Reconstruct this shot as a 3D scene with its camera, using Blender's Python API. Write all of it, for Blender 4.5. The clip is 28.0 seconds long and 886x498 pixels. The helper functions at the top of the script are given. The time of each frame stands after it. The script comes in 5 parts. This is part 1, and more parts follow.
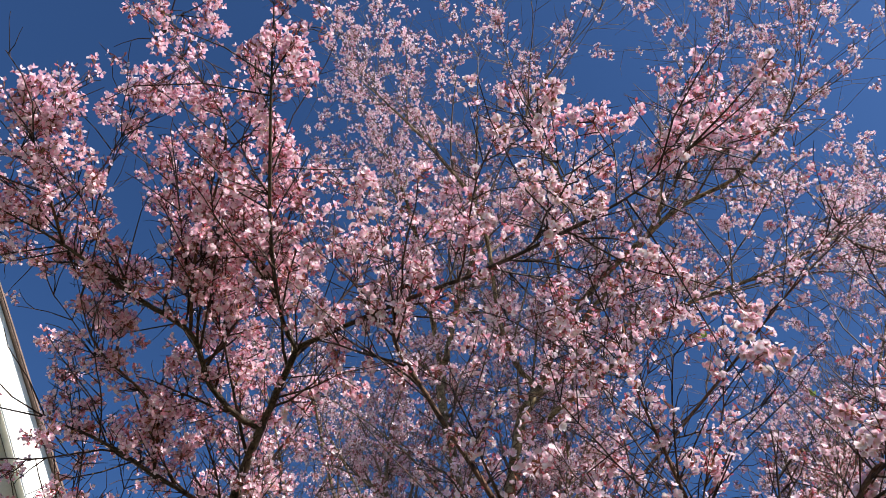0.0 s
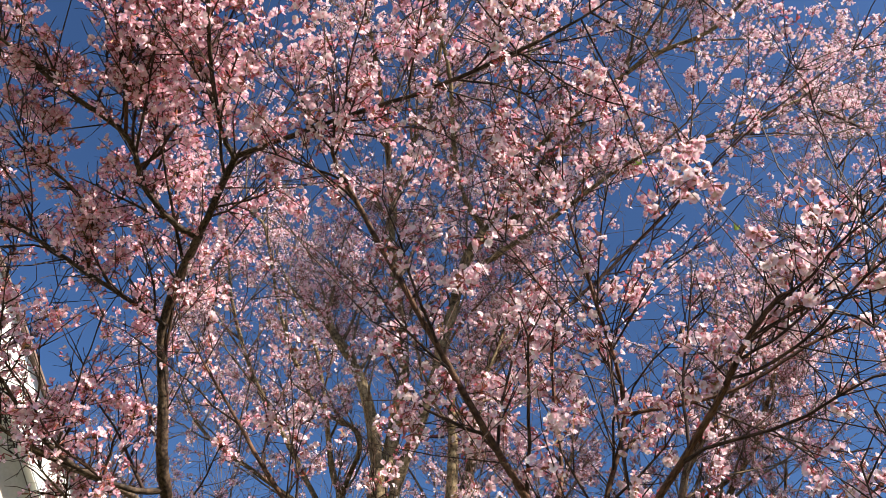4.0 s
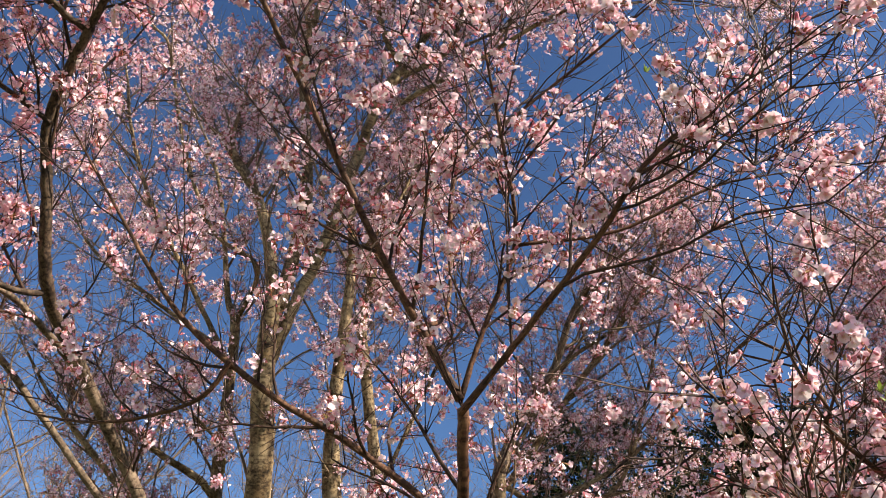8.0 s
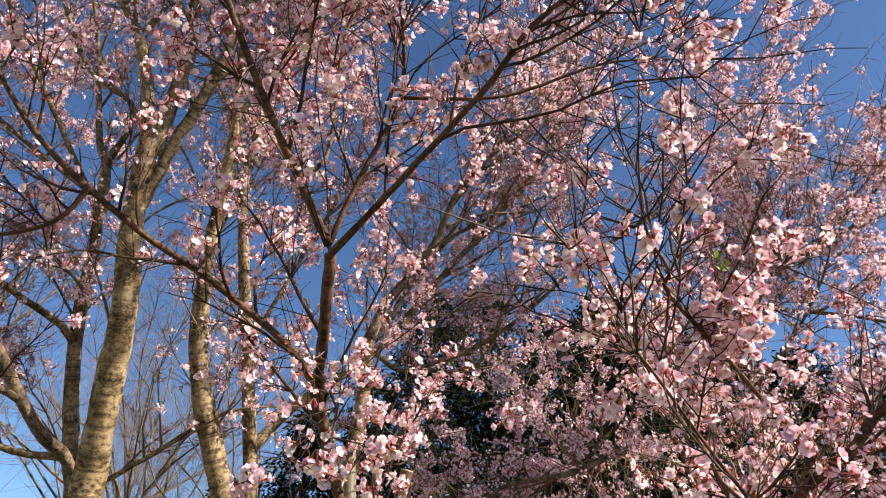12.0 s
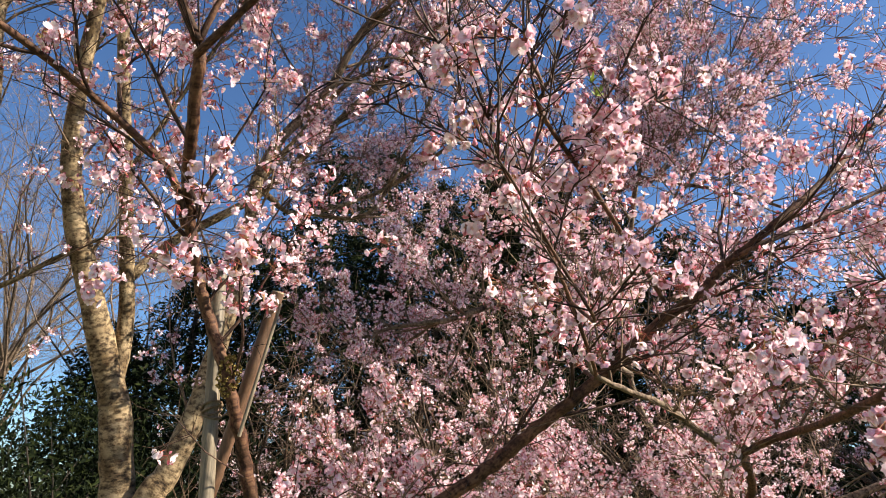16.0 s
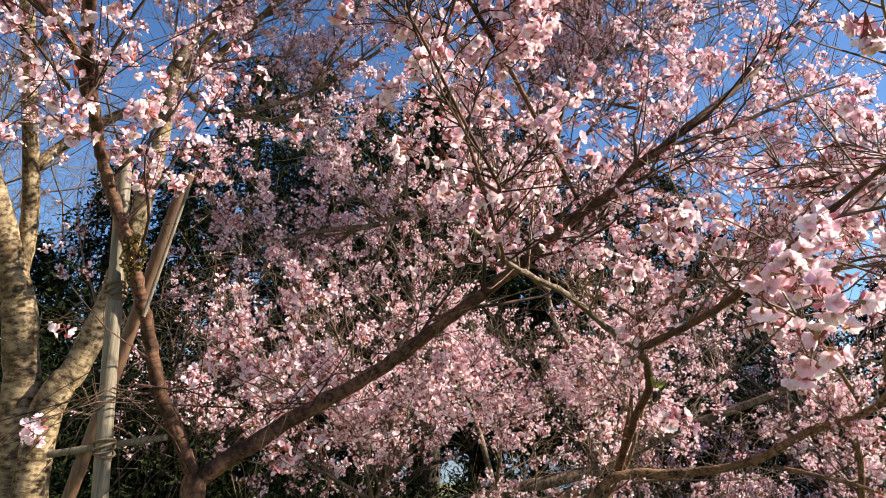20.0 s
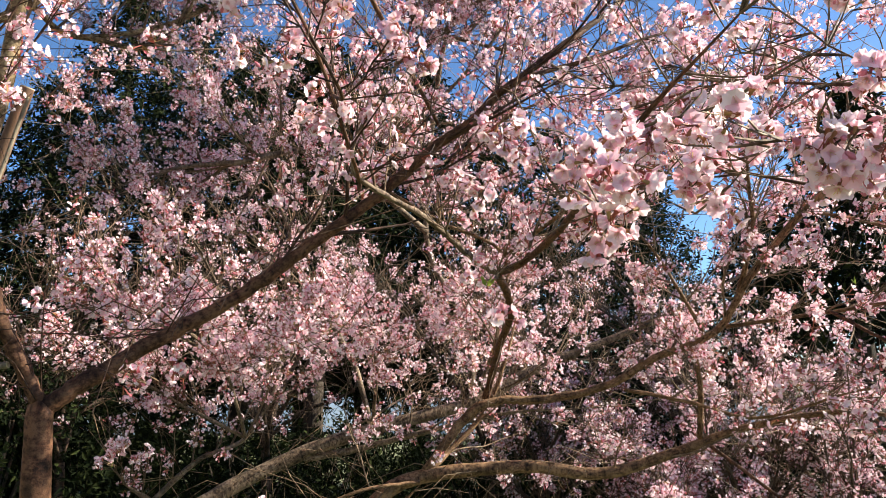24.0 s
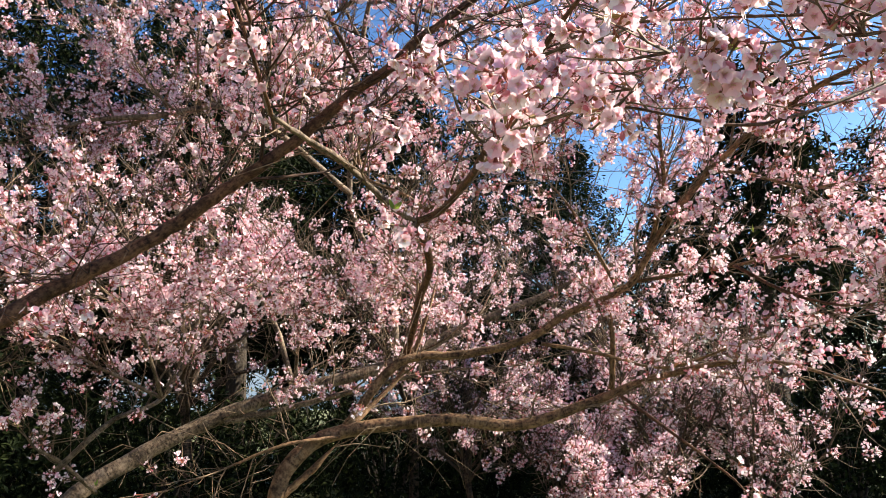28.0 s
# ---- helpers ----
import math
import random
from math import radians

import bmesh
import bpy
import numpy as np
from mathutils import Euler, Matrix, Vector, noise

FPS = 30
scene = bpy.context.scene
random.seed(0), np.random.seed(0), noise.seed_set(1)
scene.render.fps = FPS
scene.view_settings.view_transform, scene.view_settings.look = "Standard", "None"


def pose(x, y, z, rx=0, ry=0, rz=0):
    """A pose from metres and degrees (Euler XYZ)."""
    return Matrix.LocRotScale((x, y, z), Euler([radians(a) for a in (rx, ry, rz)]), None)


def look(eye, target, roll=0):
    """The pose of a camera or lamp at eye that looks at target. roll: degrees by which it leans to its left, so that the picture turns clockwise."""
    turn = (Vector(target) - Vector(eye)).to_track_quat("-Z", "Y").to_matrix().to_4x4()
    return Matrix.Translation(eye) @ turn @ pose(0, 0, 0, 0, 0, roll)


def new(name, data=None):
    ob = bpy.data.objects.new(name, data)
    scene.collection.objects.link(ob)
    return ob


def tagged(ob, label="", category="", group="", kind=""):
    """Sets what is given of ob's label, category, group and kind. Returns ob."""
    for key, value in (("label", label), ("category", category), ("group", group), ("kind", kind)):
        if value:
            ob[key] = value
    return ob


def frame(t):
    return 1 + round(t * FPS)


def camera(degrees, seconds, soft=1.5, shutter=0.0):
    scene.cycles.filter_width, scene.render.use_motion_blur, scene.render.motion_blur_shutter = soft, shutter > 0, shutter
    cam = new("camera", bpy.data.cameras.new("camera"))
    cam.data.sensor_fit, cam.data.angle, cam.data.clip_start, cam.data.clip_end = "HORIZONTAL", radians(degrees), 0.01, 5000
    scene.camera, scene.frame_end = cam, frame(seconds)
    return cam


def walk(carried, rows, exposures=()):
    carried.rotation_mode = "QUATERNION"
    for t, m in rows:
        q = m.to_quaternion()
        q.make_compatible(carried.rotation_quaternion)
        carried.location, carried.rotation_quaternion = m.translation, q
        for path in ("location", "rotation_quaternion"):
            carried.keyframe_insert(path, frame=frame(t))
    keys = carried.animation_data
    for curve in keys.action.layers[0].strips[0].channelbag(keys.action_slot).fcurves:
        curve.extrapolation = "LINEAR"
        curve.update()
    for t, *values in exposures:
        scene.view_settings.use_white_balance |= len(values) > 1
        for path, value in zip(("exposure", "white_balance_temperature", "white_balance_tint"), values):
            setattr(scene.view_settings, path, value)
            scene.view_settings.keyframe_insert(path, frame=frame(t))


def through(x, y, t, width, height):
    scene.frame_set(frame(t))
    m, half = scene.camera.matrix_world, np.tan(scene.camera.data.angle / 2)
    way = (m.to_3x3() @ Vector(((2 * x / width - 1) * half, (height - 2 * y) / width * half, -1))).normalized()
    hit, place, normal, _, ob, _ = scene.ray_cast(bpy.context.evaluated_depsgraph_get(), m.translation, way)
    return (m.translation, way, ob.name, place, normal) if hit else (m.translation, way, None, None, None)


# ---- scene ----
cam = camera(62.0, 28.0, soft=0.65)
# seconds, place in metres, turn in degrees
PATH = [
    (0.0, 0.0, 0.0, 2.05, 149.992, 0.005, -0.01),
    (0.5, 0.0034, 0.0169, 2.0462, 147.23, 0.101, -0.381),
    (1.0, 0.0117, 0.0297, 2.0492, 145.846, 0.117, -0.626),
    (1.5, 0.0295, 0.0388, 2.0546, 144.993, 0.116, -0.853),
    (2.0, 0.0462, 0.0509, 2.0519, 144.005, -0.095, -1.217),
    (2.5, 0.0636, 0.0695, 2.0458, 142.975, -0.556, -1.967),
    (3.0, 0.0823, 0.0914, 2.0368, 141.426, -0.744, -3.036),
    (3.5, 0.0936, 0.106, 2.0282, 140.023, -0.739, -3.957),
    (5.5, 0.1258, 0.1622, 1.9854, 135.434, -0.774, -7.944),
    (6.0, 0.1278, 0.179, 1.9733, 133.738, -0.587, -8.74),
    (6.5, 0.132, 0.1836, 1.9688, 132.33, -0.278, -9.615),
    (7.0, 0.1365, 0.1837, 1.9653, 131.255, -0.287, -10.715),
    (7.5, 0.1427, 0.1912, 1.9558, 129.932, -0.394, -12.175),
    (8.0, 0.148, 0.2045, 1.9485, 128.373, -0.11, -13.617),
    (8.5, 0.1577, 0.2075, 1.9456, 127.26, 0.318, -14.715),
    (9.0, 0.1644, 0.2172, 1.9392, 126.5, 0.297, -15.93),
    (9.5, 0.1715, 0.2336, 1.9226, 125.264, 0.043, -17.44),
    (10.0, 0.1781, 0.2455, 1.9088, 123.799, -0.301, -18.889),
    (10.5, 0.1888, 0.2438, 1.9015, 122.75, -0.332, -19.884),
    (11.0, 0.1961, 0.2471, 1.8918, 121.92, -0.382, -21.043),
    (11.5, 0.2024, 0.2513, 1.8808, 120.882, -0.331, -22.441),
    (12.0, 0.2098, 0.2525, 1.8745, 119.778, -0.469, -23.808),
    (12.5, 0.2215, 0.2551, 1.8672, 118.376, -0.687, -24.98),
    (14.5, 0.274, 0.2824, 1.8218, 113.228, -1.2, -29.191),
    (15.0, 0.286, 0.2946, 1.8088, 112.107, -1.415, -30.304),
    (15.5, 0.3013, 0.294, 1.7968, 111.025, -1.385, -31.208),
    (16.0, 0.3184, 0.29, 1.7822, 109.732, -1.468, -32.198),
    (16.5, 0.3253, 0.2839, 1.774, 108.891, -1.351, -32.879),
    (17.0, 0.3319, 0.2848, 1.7672, 107.978, -1.44, -33.553),
    (17.5, 0.3411, 0.2889, 1.7581, 107.195, -1.402, -34.094),
    (18.0, 0.3515, 0.2917, 1.744, 106.428, -1.385, -34.45),
    (18.5, 0.3602, 0.2916, 1.7309, 105.668, -1.448, -34.896),
    (19.0, 0.3671, 0.2895, 1.7159, 105.073, -1.545, -35.621),
    (19.5, 0.3716, 0.2935, 1.6996, 104.675, -1.968, -36.711),
    (20.0, 0.381, 0.2984, 1.6841, 104.196, -2.11, -38.018),
    (20.5, 0.3951, 0.297, 1.6725, 103.788, -2.017, -39.643),
    (22.5, 0.4229, 0.28, 1.6182, 102.448, -1.118, -43.101),
    (23.0, 0.4346, 0.264, 1.6074, 101.914, -0.917, -44.202),
    (23.5, 0.4455, 0.2472, 1.6033, 101.313, -0.642, -45.35),
    (24.0, 0.448, 0.2359, 1.6002, 100.764, -0.737, -46.299),
    (24.5, 0.4509, 0.2299, 1.5919, 100.25, -0.719, -47.154),
    (25.0, 0.4549, 0.2292, 1.5776, 99.887, -0.726, -47.758),
    (25.5, 0.4594, 0.2314, 1.5622, 99.607, -1.005, -48.355),
    (26.0, 0.4637, 0.2283, 1.5501, 99.431, -0.896, -49.028),
    (26.5, 0.4669, 0.2237, 1.5411, 99.206, -0.82, -49.84),
    (27.0, 0.47, 0.2197, 1.5317, 99.032, -0.667, -50.634),
    (27.5, 0.4726, 0.216, 1.5206, 98.882, -0.501, -51.272),
    (28.0, 0.473, 0.2096, 1.5118, 98.882, -0.116, -51.793),
]
walk(cam, [(t, pose(x, y, z, rx, ry, rz)) for t, x, y, z, rx, ry, rz in PATH], exposures=[(0.0, 1.05, 5900, 8), (3.0, 1.25, 6350, 8), (9.0, 1.37, 6900, 8), (17.0, 1.47, 6700, 6), (28.0, 1.70, 6600, 4)])

# ---- world, sun ----
SUN_AZ, SUN_EL = radians(130), radians(36)
world = bpy.data.worlds.new("sky")
scene.world = world
world.use_nodes = True
wn = world.node_tree
sky = wn.nodes.new("ShaderNodeTexSky")
sky.sky_type, sky.sun_disc = "NISHITA", False
sky.sun_elevation, sky.sun_rotation = SUN_EL, SUN_AZ
sky.altitude, sky.air_density, sky.dust_density, sky.ozone_density = 300, 1.0, 0.8, 5.0
bg = wn.nodes["Background"]
bg.inputs["Strength"].default_value = 0.0455
deep = wn.nodes.new("ShaderNodeGamma")
deep.inputs["Gamma"].default_value = 1.25
wn.links.new(sky.outputs[0], deep.inputs["Color"])
wn.links.new(deep.outputs[0], bg.inputs["Color"])
sun = new("sun", bpy.data.lights.new("sun", "SUN"))
sun.data.energy, sun.data.angle, sun.data.color = 5.0, radians(0.5), (1.0, 0.9, 0.76)
sun.matrix_world = look((0, 0, 20), (-math.sin(SUN_AZ) * math.cos(SUN_EL), -math.cos(SUN_AZ) * math.cos(SUN_EL), 20 - math.sin(SUN_EL)))

# ---- materials ----
def material(name):
    m = bpy.data.materials.new(name)
    m.use_nodes = True
    t = m.node_tree
    return m, t, t.nodes["Principled BSDF"]


def node(t, kind, **sockets):
    n = t.nodes.new(kind)
    for key, value in sockets.items():
        n.inputs[key.replace("_", " ")].default_value = value
    return n


def ramp(t, fac, stops):
    r = t.nodes.new("ShaderNodeValToRGB")
    while len(r.color_ramp.elements) < len(stops):
        r.color_ramp.elements.new(0.5)
    for e, (p, c) in zip(r.color_ramp.elements, stops):
        e.position, e.color = p, (*c, 1)
    t.links.new(fac, r.inputs[0])
    return r.outputs[0]


def bark(name, dark, mid, pale, bands, patch, stain=(0.3, 0.29, 0.25)):
    """Cherry bark: cross bands of lenticels over blotches, rough lumps."""
    m, t, p = material(name)
    uv = t.nodes.new("ShaderNodeUVMap")
    ob = t.nodes.new("ShaderNodeTexCoord")
    mp = t.nodes.new("ShaderNodeMapping")
    mp.inputs["Scale"].default_value = (6.0, bands, 1)
    t.links.new(uv.outputs[0], mp.inputs[0])
    lines = node(t, "ShaderNodeTexNoise", Scale=1.0, Detail=3.0, Roughness=0.65)
    t.links.new(mp.outputs[0], lines.inputs["Vector"])
    blot = node(t, "ShaderNodeTexNoise", Scale=patch, Detail=4.0, Roughness=0.6)
    t.links.new(ob.outputs["Object"], blot.inputs["Vector"])
    grain = node(t, "ShaderNodeTexNoise", Scale=180.0, Detail=2.0)
    t.links.new(ob.outputs["Object"], grain.inputs["Vector"])
    mp2 = t.nodes.new("ShaderNodeMapping")
    mp2.inputs["Scale"].default_value = (1.2, bands * 0.17, 1)
    t.links.new(uv.outputs[0], mp2.inputs[0])
    rings = node(t, "ShaderNodeTexNoise", Scale=1.0, Detail=4.0, Roughness=0.7)
    t.links.new(mp2.outputs[0], rings.inputs["Vector"])
    both = t.nodes.new("ShaderNodeMath")
    both.operation = "MULTIPLY_ADD"
    both.inputs[1].default_value = 0.6
    half = t.nodes.new("ShaderNodeMath")
    half.operation = "MULTIPLY"
    half.inputs[1].default_value = 0.4
    t.links.new(rings.outputs[0], half.inputs[0])
    t.links.new(lines.outputs[0], both.inputs[0])
    t.links.new(half.outputs[0], both.inputs[2])
    a = ramp(t, both.outputs[0], [(0.38, dark), (0.46, mid), (0.56, pale)])
    b = ramp(t, blot.outputs[0], [(0.36, stain), (0.5, (0.82, 0.81, 0.78)), (0.62, (1.0, 1.0, 1.0))])
    mix = t.nodes.new("ShaderNodeMix")
    mix.data_type, mix.blend_type = "RGBA", "MULTIPLY"
    mix.inputs[0].default_value = 0.9
    t.links.new(a, mix.inputs[6])
    t.links.new(b, mix.inputs[7])
    t.links.new(mix.outputs[2], p.inputs["Base Color"])
    add = t.nodes.new("ShaderNodeMath")
    add.operation = "ADD"
    t.links.new(lines.outputs[0], add.inputs[0])
    t.links.new(grain.outputs[0], add.inputs[1])
    bump = node(t, "ShaderNodeBump", Strength=0.5, Distance=0.003)
    t.links.new(add.outputs[0], bump.inputs["Height"])
    t.links.new(bump.outputs[0], p.inputs["Normal"])
    p.inputs["Roughness"].default_value = 0.7
    p.inputs["Specular IOR Level"].default_value = 0.2
    return m


BARK_OLD = bark("banded_bark", (0.018, 0.011, 0.006), (0.13, 0.088, 0.05), (0.36, 0.27, 0.165), 44.0, 7.0, (0.28, 0.23, 0.16))
BARK_GREY = bark("grey_brown_bark", (0.022, 0.015, 0.012), (0.11, 0.074, 0.053), (0.25, 0.185, 0.135), 60.0, 12.0)
BARK_TAN = bark("tan_brown_bark", (0.024, 0.012, 0.007), (0.13, 0.07, 0.038), (0.27, 0.165, 0.095), 55.0, 12.0)
BARK_YOUNG = bark("red_brown_bark", (0.016, 0.006, 0.004), (0.072, 0.03, 0.018), (0.16, 0.08, 0.046), 60.0, 14.0)
BARK_DARK = bark("dark_bark", (0.01, 0.006, 0.005), (0.036, 0.022, 0.017), (0.12, 0.08, 0.055), 60.0, 12.0)
# copies of one twig bark: dark for shaded twigs, paler with sunlight in the colour
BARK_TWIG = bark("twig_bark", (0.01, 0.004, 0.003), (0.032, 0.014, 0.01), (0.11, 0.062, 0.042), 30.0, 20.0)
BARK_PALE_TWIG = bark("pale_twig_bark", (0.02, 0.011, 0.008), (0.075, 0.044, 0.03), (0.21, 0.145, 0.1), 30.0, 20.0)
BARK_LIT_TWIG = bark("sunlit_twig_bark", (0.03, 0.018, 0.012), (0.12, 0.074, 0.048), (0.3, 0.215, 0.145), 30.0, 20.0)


def petal_material(name, stops, through, rough=0.55, gloss=0.25):
    m, t, p = material(name)
    geo = t.nodes.new("ShaderNodeNewGeometry")
    col = ramp(t, geo.outputs["Random Per Island"], stops)
    tc = t.nodes.new("ShaderNodeTexCoord")
    soft = node(t, "ShaderNodeTexNoise", Scale=60.0, Detail=2.0)
    t.links.new(tc.outputs["Object"], soft.inputs["Vector"])
    hue = t.nodes.new("ShaderNodeHueSaturation")
    val = ramp(t, soft.outputs[0], [(0.3, (0.86, 0.86, 0.86)), (0.7, (1.08, 1.08, 1.08))])
    t.links.new(col, hue.inputs["Color"])
    t.links.new(val, hue.inputs["Value"])
    t.links.new(hue.outputs[0], p.inputs["Base Color"])
    p.inputs["Roughness"].default_value = rough
    p.inputs["Specular IOR Level"].default_value = gloss
    tr = t.nodes.new("ShaderNodeBsdfTranslucent")
    t.links.new(hue.outputs[0], tr.inputs["Color"])
    mx = t.nodes.new("ShaderNodeMixShader")
    mx.inputs[0].default_value = through
    t.links.new(p.outputs[0], mx.inputs[1])
    t.links.new(tr.outputs[0], mx.inputs[2])
    t.links.new(mx.outputs[0], t.nodes["Material Output"].inputs["Surface"])
    return m


PETAL = petal_material("petal", [(0.0, (0.87, 0.51, 0.625)), (0.5, (0.92, 0.71, 0.785)), (1.0, (0.95, 0.86, 0.885))], 0.34)
BUD = petal_material("bud", [(0.0, (0.6, 0.17, 0.23)), (1.0, (0.78, 0.32, 0.38))], 0.15)
CALYX = petal_material("calyx", [(0.0, (0.24, 0.05, 0.045)), (0.6, (0.33, 0.1, 0.06)), (1.0, (0.3, 0.21, 0.08))], 0.1)
STAMEN = petal_material("stamen", [(0.0, (0.72, 0.4, 0.38)), (1.0, (0.8, 0.66, 0.32))], 0.2)
LEAF = petal_material("young_leaf", [(0.0, (0.14, 0.2, 0.03)), (1.0, (0.27, 0.34, 0.06))], 0.4)
MOSS = petal_material("ochre_lichen", [(0.0, (0.05, 0.035, 0.012)), (0.6, (0.16, 0.115, 0.035)), (1.0, (0.26, 0.2, 0.07))], 0.1, 0.9, 0.1)
# shade on conifers and bushes is put into this near-black needle colour
NEEDLE = petal_material("shaded_conifer_spray", [(0.0, (0.004, 0.007, 0.003)), (0.6, (0.01, 0.015, 0.006)), (1.0, (0.028, 0.036, 0.011))], 0.1, 0.85, 0.06)


def plain(name, a, b, scale, rough, bump=0.3, stretch=(1, 1, 1), dist=0.004):
    m, t, p = material(name)
    tc = t.nodes.new("ShaderNodeTexCoord")
    mp = t.nodes.new("ShaderNodeMapping")
    mp.inputs["Scale"].default_value = stretch
    t.links.new(tc.outputs["Object"], mp.inputs[0])
    big = node(t, "ShaderNodeTexNoise", Scale=scale, Detail=6.0, Roughness=0.62)
    fine = node(t, "ShaderNodeTexNoise", Scale=scale * 14, Detail=3.0)
    for n in (big, fine):
        t.links.new(mp.outputs[0], n.inputs["Vector"])
    add = t.nodes.new("ShaderNodeMath")
    add.operation = "MULTIPLY_ADD"
    add.inputs[1].default_value = 0.35
    t.links.new(fine.outputs[0], add.inputs[0])
    t.links.new(big.outputs[0], add.inputs[2])
    t.links.new(ramp(t, add.outputs[0], [(0.45, a), (0.9, b)]), p.inputs["Base Color"])
    bm = node(t, "ShaderNodeBump", Strength=bump, Distance=dist)
    t.links.new(add.outputs[0], bm.inputs["Height"])
    t.links.new(bm.outputs[0], p.inputs["Normal"])
    p.inputs["Roughness"].default_value = rough
    return m


GRASS = plain("grassy_ground", (0.035, 0.05, 0.015), (0.13, 0.13, 0.05), 1.2, 0.95, 0.8, dist=0.03)
BAMBOO = plain("weathered_bamboo", (0.05, 0.037, 0.024), (0.25, 0.2, 0.14), 11.0, 0.6, 0.5, (9, 9, 0.35), 0.002)
BAMBOO_RED = plain("brown_bamboo", (0.055, 0.026, 0.015), (0.17, 0.09, 0.05), 11.0, 0.6, 0.5, (9, 9, 0.35), 0.002)
ROPE = plain("palm_rope", (0.06, 0.04, 0.025), (0.2, 0.14, 0.08), 60.0, 0.9, 0.8)
CUT = plain("cut_bamboo", (0.35, 0.27, 0.17), (0.55, 0.45, 0.3), 40.0, 0.8)
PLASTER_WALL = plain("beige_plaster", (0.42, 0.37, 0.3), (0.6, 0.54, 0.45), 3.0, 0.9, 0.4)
WHITE = plain("white_paint", (0.68, 0.66, 0.62), (0.84, 0.82, 0.78), 5.0, 0.6, 0.15)
ROOF = plain("brown_roof_tile", (0.1, 0.06, 0.045), (0.2, 0.12, 0.09), 8.0, 0.75)
CONIFER_BARK = plain("conifer_bark", (0.02, 0.014, 0.01), (0.07, 0.05, 0.035), 12.0, 0.95, 1.0, (4, 4, 0.6), 0.02)
# brightness of the hazy distance is put in as bluish emission
HAZE, haze_tree, haze_shader = material("far_haze_glow")
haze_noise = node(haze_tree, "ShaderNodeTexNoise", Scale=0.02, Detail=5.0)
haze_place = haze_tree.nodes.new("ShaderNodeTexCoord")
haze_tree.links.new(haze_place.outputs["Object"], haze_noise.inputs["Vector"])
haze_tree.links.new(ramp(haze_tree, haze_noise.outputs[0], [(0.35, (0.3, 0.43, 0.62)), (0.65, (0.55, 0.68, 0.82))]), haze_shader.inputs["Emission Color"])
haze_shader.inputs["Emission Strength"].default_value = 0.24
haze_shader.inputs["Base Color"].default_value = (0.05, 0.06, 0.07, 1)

# ---- mesh helpers ----
rng = np.random.default_rng(7)


def mesh_of(name, V, quads, mats, idx=None, uv=None, smooth=False):
    """A mesh from an array of corners and an array of four-sided faces."""
    V, quads = np.asarray(V, np.float32), np.asarray(quads, np.int32)
    me = bpy.data.meshes.new(name)
    me.vertices.add(len(V))
    me.vertices.foreach_set("co", V.ravel())
    n = len(quads)
    me.loops.add(n * 4)
    me.loops.foreach_set("vertex_index", quads.ravel())
    me.polygons.add(n)
    me.polygons.foreach_set("loop_start", np.arange(n, dtype=np.int32) * 4)
    if idx is not None:
        me.polygons.foreach_set("material_index", np.asarray(idx, np.int32))
    me.polygons.foreach_set("use_smooth", np.full(n, smooth))
    if uv is not None:
        layer = me.uv_layers.new(name="UVMap")
        layer.data.foreach_set("uv", np.asarray(uv, np.float32)[quads.ravel()].ravel())
    for m in mats:
        me.materials.append(m)
    me.update(calc_edges=True)
    return me


def spline(points, per=8):
    """A smooth line through a few points."""
    P = np.array(points, float)
    P = np.vstack([2 * P[0] - P[1], P, 2 * P[-1] - P[-2]])
    out = []
    for i in range(1, len(P) - 2):
        a, b, c, d = P[i - 1:i + 3]
        u = np.linspace(0, 1, per, endpoint=False)[:, None]
        out.append(0.5 * (2 * b + (c - a) * u + (2 * a - 5 * b + 4 * c - d) * u**2 + (3 * b - a - 3 * c + d) * u**3))
    out.append(P[-2:-1])
    return np.vstack(out)


def tubes(lines, radii, sides):
    """Tubes along many lines of equal length: lines (N, K, 3), radii (N, K)."""
    lines, radii = np.asarray(lines, float), np.asarray(radii, float)
    N, K = radii.shape
    tan = np.gradient(lines, axis=1)
    tan /= np.linalg.norm(tan, axis=2, keepdims=True) + 1e-9
    mean = tan.mean(axis=1, keepdims=True)
    ref = np.where(np.abs(mean[..., 2:3]) < 0.75, np.array([0.0, 0, 1]), np.array([1.0, 0, 0]))
    u = np.cross(tan, np.broadcast_to(ref, tan.shape))
    u /= np.linalg.norm(u, axis=2, keepdims=True) + 1e-9
    v = np.cross(tan, u)
    ang = np.arange(sides) / sides * 2 * np.pi
    ring = u[:, :, None] * np.cos(ang)[:, None] + v[:, :, None] * np.sin(ang)[:, None]
    V = lines[:, :, None] + ring * radii[:, :, None, None]
    run = np.concatenate([np.zeros((N, 1)), np.cumsum(np.linalg.norm(np.diff(lines, axis=1), axis=2), axis=1)], axis=1)
    uv = np.stack([np.broadcast_to(np.abs(ang / np.pi - 1), (N, K, sides)), np.broadcast_to(run[:, :, None], (N, K, sides))], axis=-1)
    base = (np.arange(N) * K * sides)[:, None, None]
    k, s = np.arange(K - 1)[:, None] * sides, np.arange(sides)
    q = np.stack([k + s, k + (s + 1) % sides, k + sides + (s + 1) % sides, k + sides + s], axis=-1).reshape(1, -1, 4)
    return V.reshape(-1, 3), (base + q).reshape(-1, 4), uv.reshape(-1, 2)


def capped(V, Q, UV, sides):
    """Close both ends of one tube with fans of four-sided faces."""
    n = len(V)
    ends = []
    for first, flip in ((0, True), (n - sides, False)):
        for i in range(1, sides - 1, 2):
            c = [first, first + i, first + i + 1, first + min(i + 2, sides - 1)]
            ends.append(c[::-1] if flip else c)
    return V, np.vstack([Q, ends]), UV


